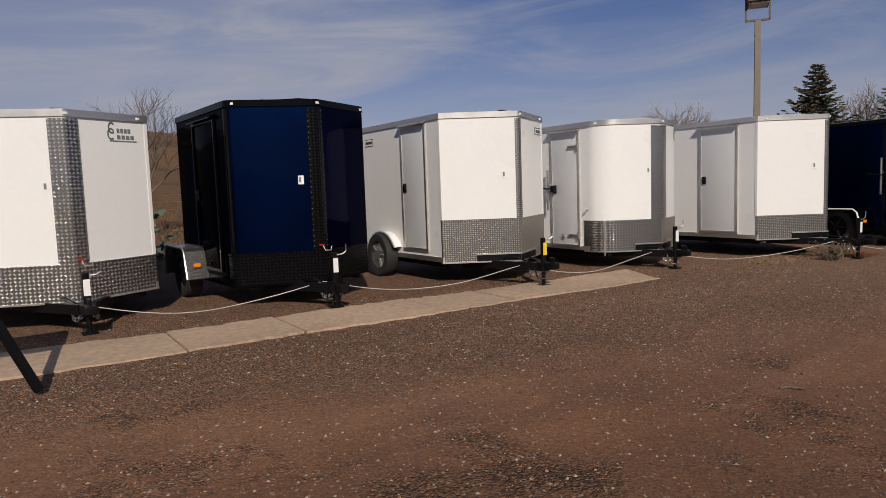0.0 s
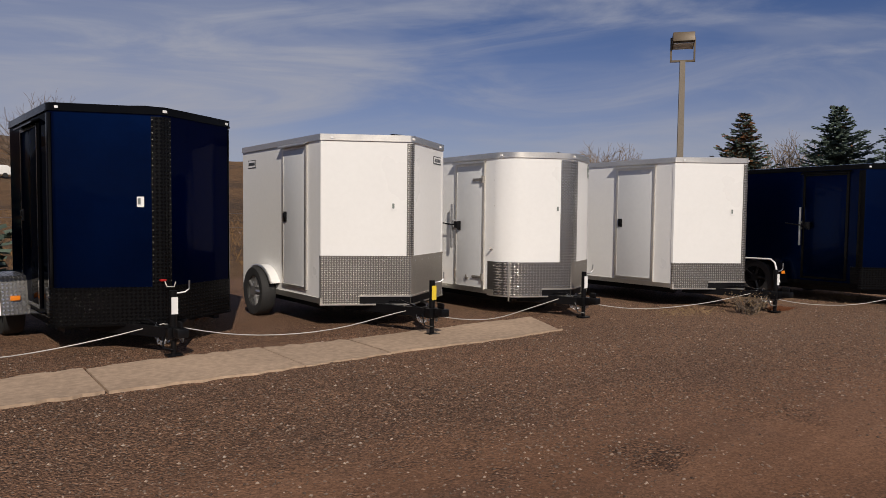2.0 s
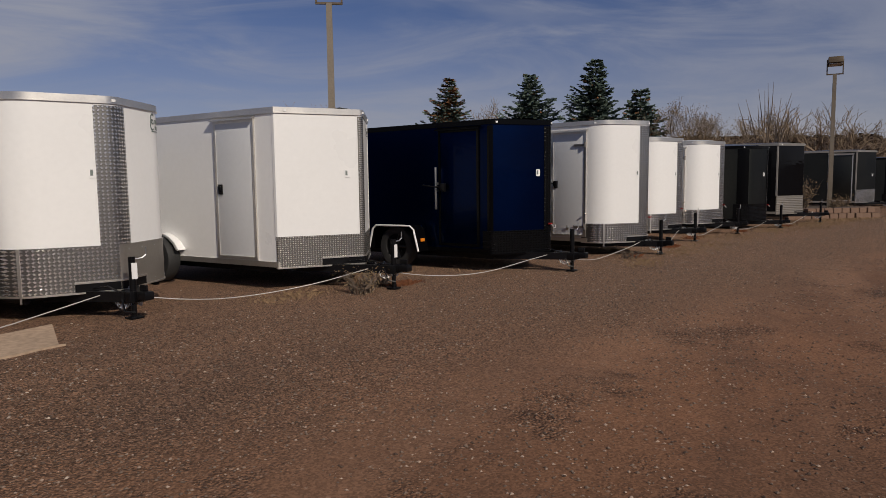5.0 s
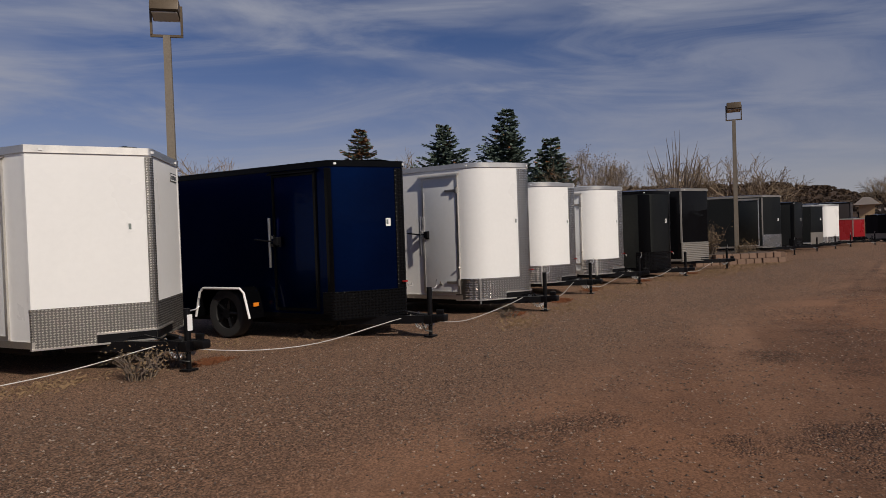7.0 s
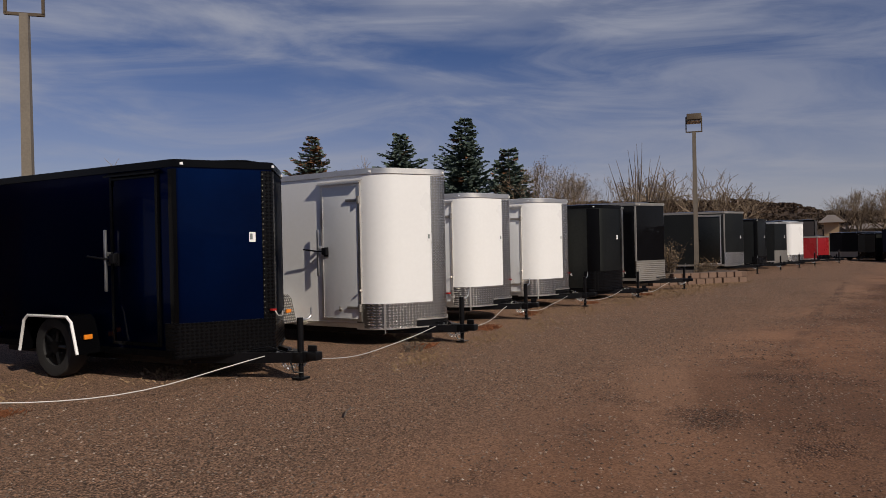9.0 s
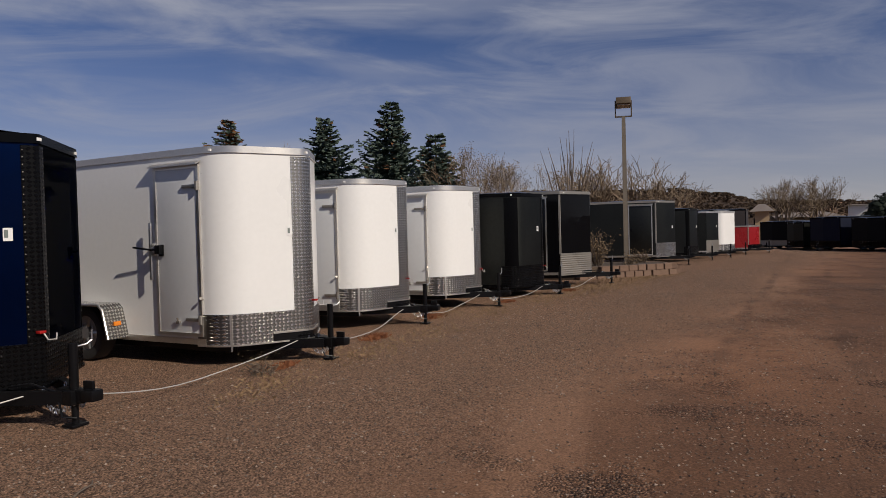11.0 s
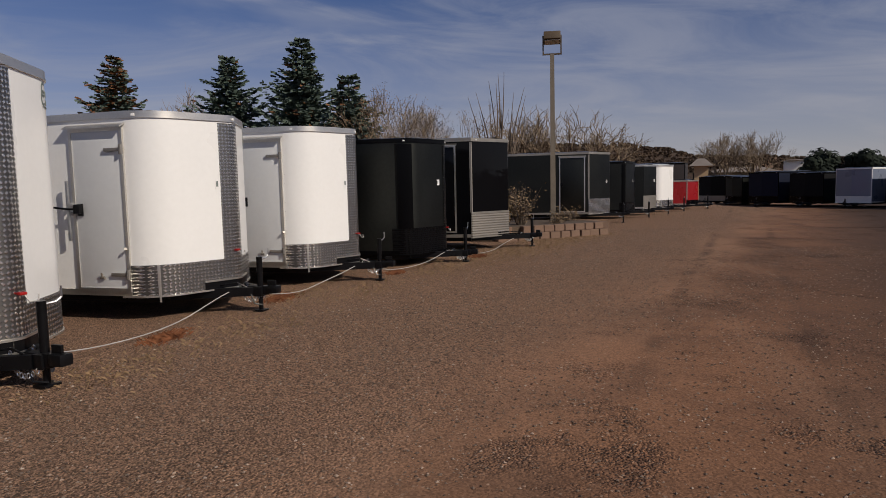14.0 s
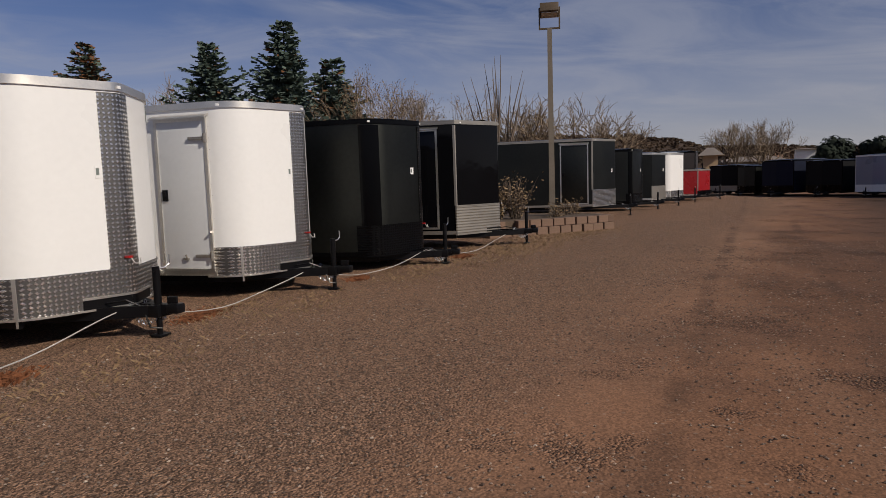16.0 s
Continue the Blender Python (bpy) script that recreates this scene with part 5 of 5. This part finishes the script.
def pebble(lo, hi):
    def make(rnd, p, vs, fs):
        k, s, a = len(vs), lo + (hi - lo) * rnd.random() ** 2.5, rnd.uniform(0, 6.28)
        c, d = math.cos(a) * s, math.sin(a) * s
        q = rnd.uniform(0.55, 0.95)
        z = height(p[0], p[1])
        for x, y, h in ((c, d, 0.2), (-d * q, c * q, 0.3), (-c * 0.9, -d * 0.9, 0.15), (d * q, -c * q, 0.25), (c * 0.15, d * 0.1, 0.75), (0, 0, -0.4)):
            vs.append((p[0] + x, p[1] + y, z + h * s))
        fs.extend(((k, k + 1, k + 4), (k + 1, k + 2, k + 4), (k + 2, k + 3, k + 4), (k + 3, k, k + 4), (k + 1, k, k + 5), (k + 2, k + 1, k + 5), (k + 3, k + 2, k + 5), (k, k + 3, k + 5)))
    return make


def yard(rnd):
    x = rnd.uniform(-1, 34)
    line = 7.6 - 0.33 * x
    y = line - abs(rnd.gauss(0, 1)) * 4.2 + rnd.uniform(0, 2.0)
    return (x, y)


def near_path(rnd):
    x = rnd.uniform(0.5, 28)
    y = 4.4 - 0.33 * x + rnd.triangular(-6.5, 3.2, 0)
    if noise.noise((x * 0.55, y * 0.9, 2.0)) + 0.5 * noise.noise((x * 2, y * 2, 4.0)) < rnd.uniform(-0.6, 0.2):
        return None
    return (x, y)


def row_edge(rnd):
    x = rnd.uniform(-1, 34)
    return (x, 6.9 - 0.33 * x + rnd.gauss(0, 1.1))


def blade(tall, lean):
    def make(rnd, p, vs, fs):
        a, h = rnd.uniform(0, 6.28), tall * rnd.uniform(0.4, 1.1)
        dx, dy, w = math.cos(a) * lean * h, math.sin(a) * lean * h, 0.0035
        z = height(p[0], p[1])
        k = len(vs)
        vs.extend(((p[0] - w * math.sin(a), p[1] + w * math.cos(a), z - 0.01), (p[0] + w * math.sin(a), p[1] - w * math.cos(a), z - 0.01),
                   (p[0] + dx * 0.45, p[1] + dy * 0.45, z + h * 0.65), (p[0] + dx, p[1] + dy, z + h * 0.8)))
        fs.extend(((k, k + 1, k + 2), (k, k + 2, k + 3)))
    return make


def patches(centres, rad):
    def place(rnd):
        cx, cy, s = centres[rnd.randrange(len(centres))]
        return (cx + rnd.gauss(0, rad * s), cy + rnd.gauss(0, rad * s * 0.5))
    return place


scatter("pebbles", 95000, near_path, pebble(0.0035, 0.015), M["stone"], "small brown stones loose on the packed gravel", "gravel", 1)
scatter("row_gravel", 26000, row_edge, pebble(0.004, 0.016), M["stonepale"], "coarser grey gravel along the trailer tongues", "gravel", 3)
straw_at = [(25.5 + 0.6 * i, 0.1 - 0.33 * 0.6 * i - 0.25 * (i % 3), 1.0) for i in range(12)] + [(19.5, 1.3, 0.8), (17.9, 1.6, 0.6), (16.1, 1.9, 0.5), (22.0, 0.9, 0.7), (24.2, 0.3, 0.8), (13.3, 5.2, 0.8), (14.8, 4.2, 0.5), (21.6, 1.6, 0.5), (11.2, 5.0, 0.4)]
scatter("dry_grass", 6500, patches(straw_at, 0.75), blade(0.038, 1.6), M["straw"], "flattened dry grass along the trailer tongues", "grass", 4)
weed_at = [(19.0, 1.9, 0.6), (21.3, 1.75, 0.7), (17.0, 2.2, 0.4), (23.8, 0.9, 0.5), (26.3, -0.1, 0.6), (12.6, 4.3, 0.5), (5.2, 8.6, 0.6)]
scatter("rust_weeds", 3400, patches(weed_at, 0.24), blade(0.045, 1.4), M["rust"], "rust coloured dried weeds at the tongues", "weeds", 5)


def pasture(rnd):
    x, y = rnd.uniform(-12, 34), rnd.uniform(11, 60)
    return (x, y) if y + 0.33 * x > 17 else None


scatter("pasture_grass", 16000, pasture, lambda rnd, p, vs, fs: blade(0.25, 0.5)(rnd, p, vs, fs), M["pasture"], "dry brown grass on the pasture behind the row", "grass", 6)


def hill_bush(rnd, p, vs, fs):
    z = height(*p)
    s = rnd.uniform(0.25, 0.85)
    for _ in range(22):
        u = Vector((rnd.gauss(0, 1), rnd.gauss(0, 1), rnd.gauss(0, 1))).normalized()
        c = Vector((p[0], p[1], z + s * 0.5)) + Vector((u.x * s, u.y * s, abs(u.z) * s * 0.9)) * rnd.uniform(0.5, 1.0)
        v, q = u.orthogonal().normalized() * s * 0.35, u.cross(u.orthogonal()).normalized() * s * 0.30
        k = len(vs)
        vs.extend(tuple(c + m) for m in (-v - q, v - q * 0.6, v * 0.7 + q, -v + q * 0.8))
        fs.append((k, k + 1, k + 2, k + 3))


def on_hill(rnd):
    az, r = radians(rnd.uniform(-26, 24)), rnd.uniform(150, 290)
    return (14 + r * math.cos(az), r * math.sin(az))


def far_bank(rnd):
    return (rnd.uniform(98, 116), rnd.uniform(-48, -13))


scatter("far_brush", 420, far_bank, lambda rnd, p, vs, fs: [hill_bush(rnd, (p[0] + rnd.uniform(-0.7, 0.7), p[1] + rnd.uniform(-0.7, 0.7)), vs, fs) for _ in range(4)], M["scrub"], "dull brown brush along the far edge of the yard", "brush", 8)
scatter("hill_scrub", 5200, on_hill, hill_bush, M["scrub"], "dark scrub and small trees over the far hill", "scrub", 7)


def round_pine(at, tall, seed):
    rnd = random.Random(seed)
    T = thing("pine_tree", at, "dark round crowned pine beyond the far trailers", "tree", "dark pines")
    bm = bmesh.new()
    tube(bm, [(0, 0, -0.2), (0, 0, tall * 0.7)], [0.22, 0.08], 6)
    part("trunk", bm, M["bark"], T)
    quads = []
    lobes = [(Vector((rnd.uniform(-1, 1) * tall * 0.26, rnd.uniform(-1, 1) * tall * 0.26, tall * rnd.uniform(0.35, 0.82))), tall * rnd.uniform(0.18, 0.28)) for _ in range(8)]
    for c, s in lobes:
        for _ in range(170):
            u = Vector((rnd.gauss(0, 1), rnd.gauss(0, 1), rnd.gauss(0, 1))).normalized()
            k = tall * 0.035 * rnd.uniform(0.6, 1.3)
            quads.append((c + u * s * rnd.uniform(0.6, 1.05), u.orthogonal().normalized() * k, u.cross(u.orthogonal()).normalized() * k * 0.7))
    leaf_mesh(quads, "crown", M["pine"], T)


for i, (px, py, pt) in enumerate(((95, -28.8, 5.0), (96, -30.4, 5.1), (95, -33.5, 4.6), (95, -34.8, 5.0), (95, -37.5, 4.6))):
    round_pine((px, py, height(px, py)), pt, 40 + i)


# ---- buildings beyond the yard ----
def house(at, w, dep, tall, roof_h, rz, wall, label):
    T = thing("house", at, label, "house", "", rz)
    bm = bmesh.new()
    box(bm, -w / 2, w / 2, -dep / 2, dep / 2, -0.5, tall)
    part("wall", bm, M[wall], T)
    bm = bmesh.new()
    o = 0.5
    q = [bm.verts.new(v) for v in ((-w / 2 - o, -dep / 2 - o, tall), (w / 2 + o, -dep / 2 - o, tall), (w / 2 + o, dep / 2 + o, tall), (-w / 2 - o, dep / 2 + o, tall), (-w / 4, 0, tall + roof_h), (w / 4, 0, tall + roof_h))]
    for f in ((0, 1, 5, 4), (1, 2, 5), (2, 3, 4, 5), (3, 0, 4), (3, 2, 1, 0)):
        bm.faces.new([q[i] for i in f])
    part("roof", bm, M["roofing"], T, smooth=None)
    n = max(2, int(w / 2.4))
    for i in range(n):
        x = -w / 2 + w * (i + 0.5) / n
        bm = bmesh.new()
        box(bm, x - 0.45, x + 0.45, -dep / 2 - 0.03, -dep / 2 + 0.01, tall * 0.35, tall * 0.75)
        part("window", bm, M["darkglass"], T)
    return T


house((85.0, -15.1, 0), 1.3, 4, 2.9, 0.8, 80, "stucco", "tan stucco building with a low hipped roof")
house((118.0, -27.0, 0), 9.0, 8, 2.6, 0.8, 75, "stucco", "long tan building behind bare elms")
house((120.0, -34.5, 1.0), 2.6, 4, 3.15, 0.15, 75, "whitewall", "white box shaped building on the rise")

# posts of an old fence across the pasture
fence = thing("pasture_fence", (0, 0, 0), "weathered post and wire fence across dry pasture", "fence")
fp = [(-8 + 4.0 * i, 38 - 0.6 * i) for i in range(14)]
for x, y in fp:
    bm = bmesh.new()
    z = height(x, y)
    tube(bm, [(x, y, z - 0.3), (x, y, z + 1.35)], 0.055, 6)
    part("post", bm, M["bark"], fence)
for zz in (0.5, 0.9, 1.25):
    bm = bmesh.new()
    tube(bm, [(x, y, height(x, y) + zz) for x, y in fp], 0.006, 4)
    part("wire", bm, M["zinc"], fence)


# power pole and white box trailer up on the pasture
hz = height(17.3, 94.0)
pole = thing("power_pole", (17.6, 94.0, hz), "old wooden power pole with a crossarm on the pasture", "utility pole")
bm = bmesh.new()
tube(bm, [(0, 0, -0.3), (0, 0, 5.0)], [0.15, 0.11], 8)
part("pole", bm, M["bark"], pole)
bm = bmesh.new()
box(bm, -0.85, 0.85, -0.06, 0.06, 4.55, 4.68)
part("crossarm", bm, M["bark"], pole)
for x in (-0.7, 0.0, 0.7):
    bm = bmesh.new()
    tube(bm, [(x, 0, 4.68), (x, 0, 4.86)], 0.05, 6)
    part("insulator", bm, M["sticker"], pole)
van = thing("box_trailer", (16.4, 93.6, hz), "white box trailer parked far up the pasture", "trailer", "", 8)
bm = bmesh.new()
box(bm, -1.1, 1.1, -0.8, 0.8, 0.35, 1.45, 0.05)
part("body", bm, M["whitewall"], van)
for x in (-0.5, 0.5):
    bm = bmesh.new()
    tube(bm, [(x, -0.84, 0.28), (x, -0.66, 0.28)], 0.28, 14)
    part("wheel", bm, M["tyre"], van)

# a bent steel stake in the yard
bm = bmesh.new()
tube(bm, [(7.33, 1.04, -0.05), (7.27, 1.036, 0.05), (7.20, 1.03, 0.11)], 0.006, 6)
tagged(part("steel_stake", bm, M["steel"]), "thin bent black steel stake in the gravel", "stake")
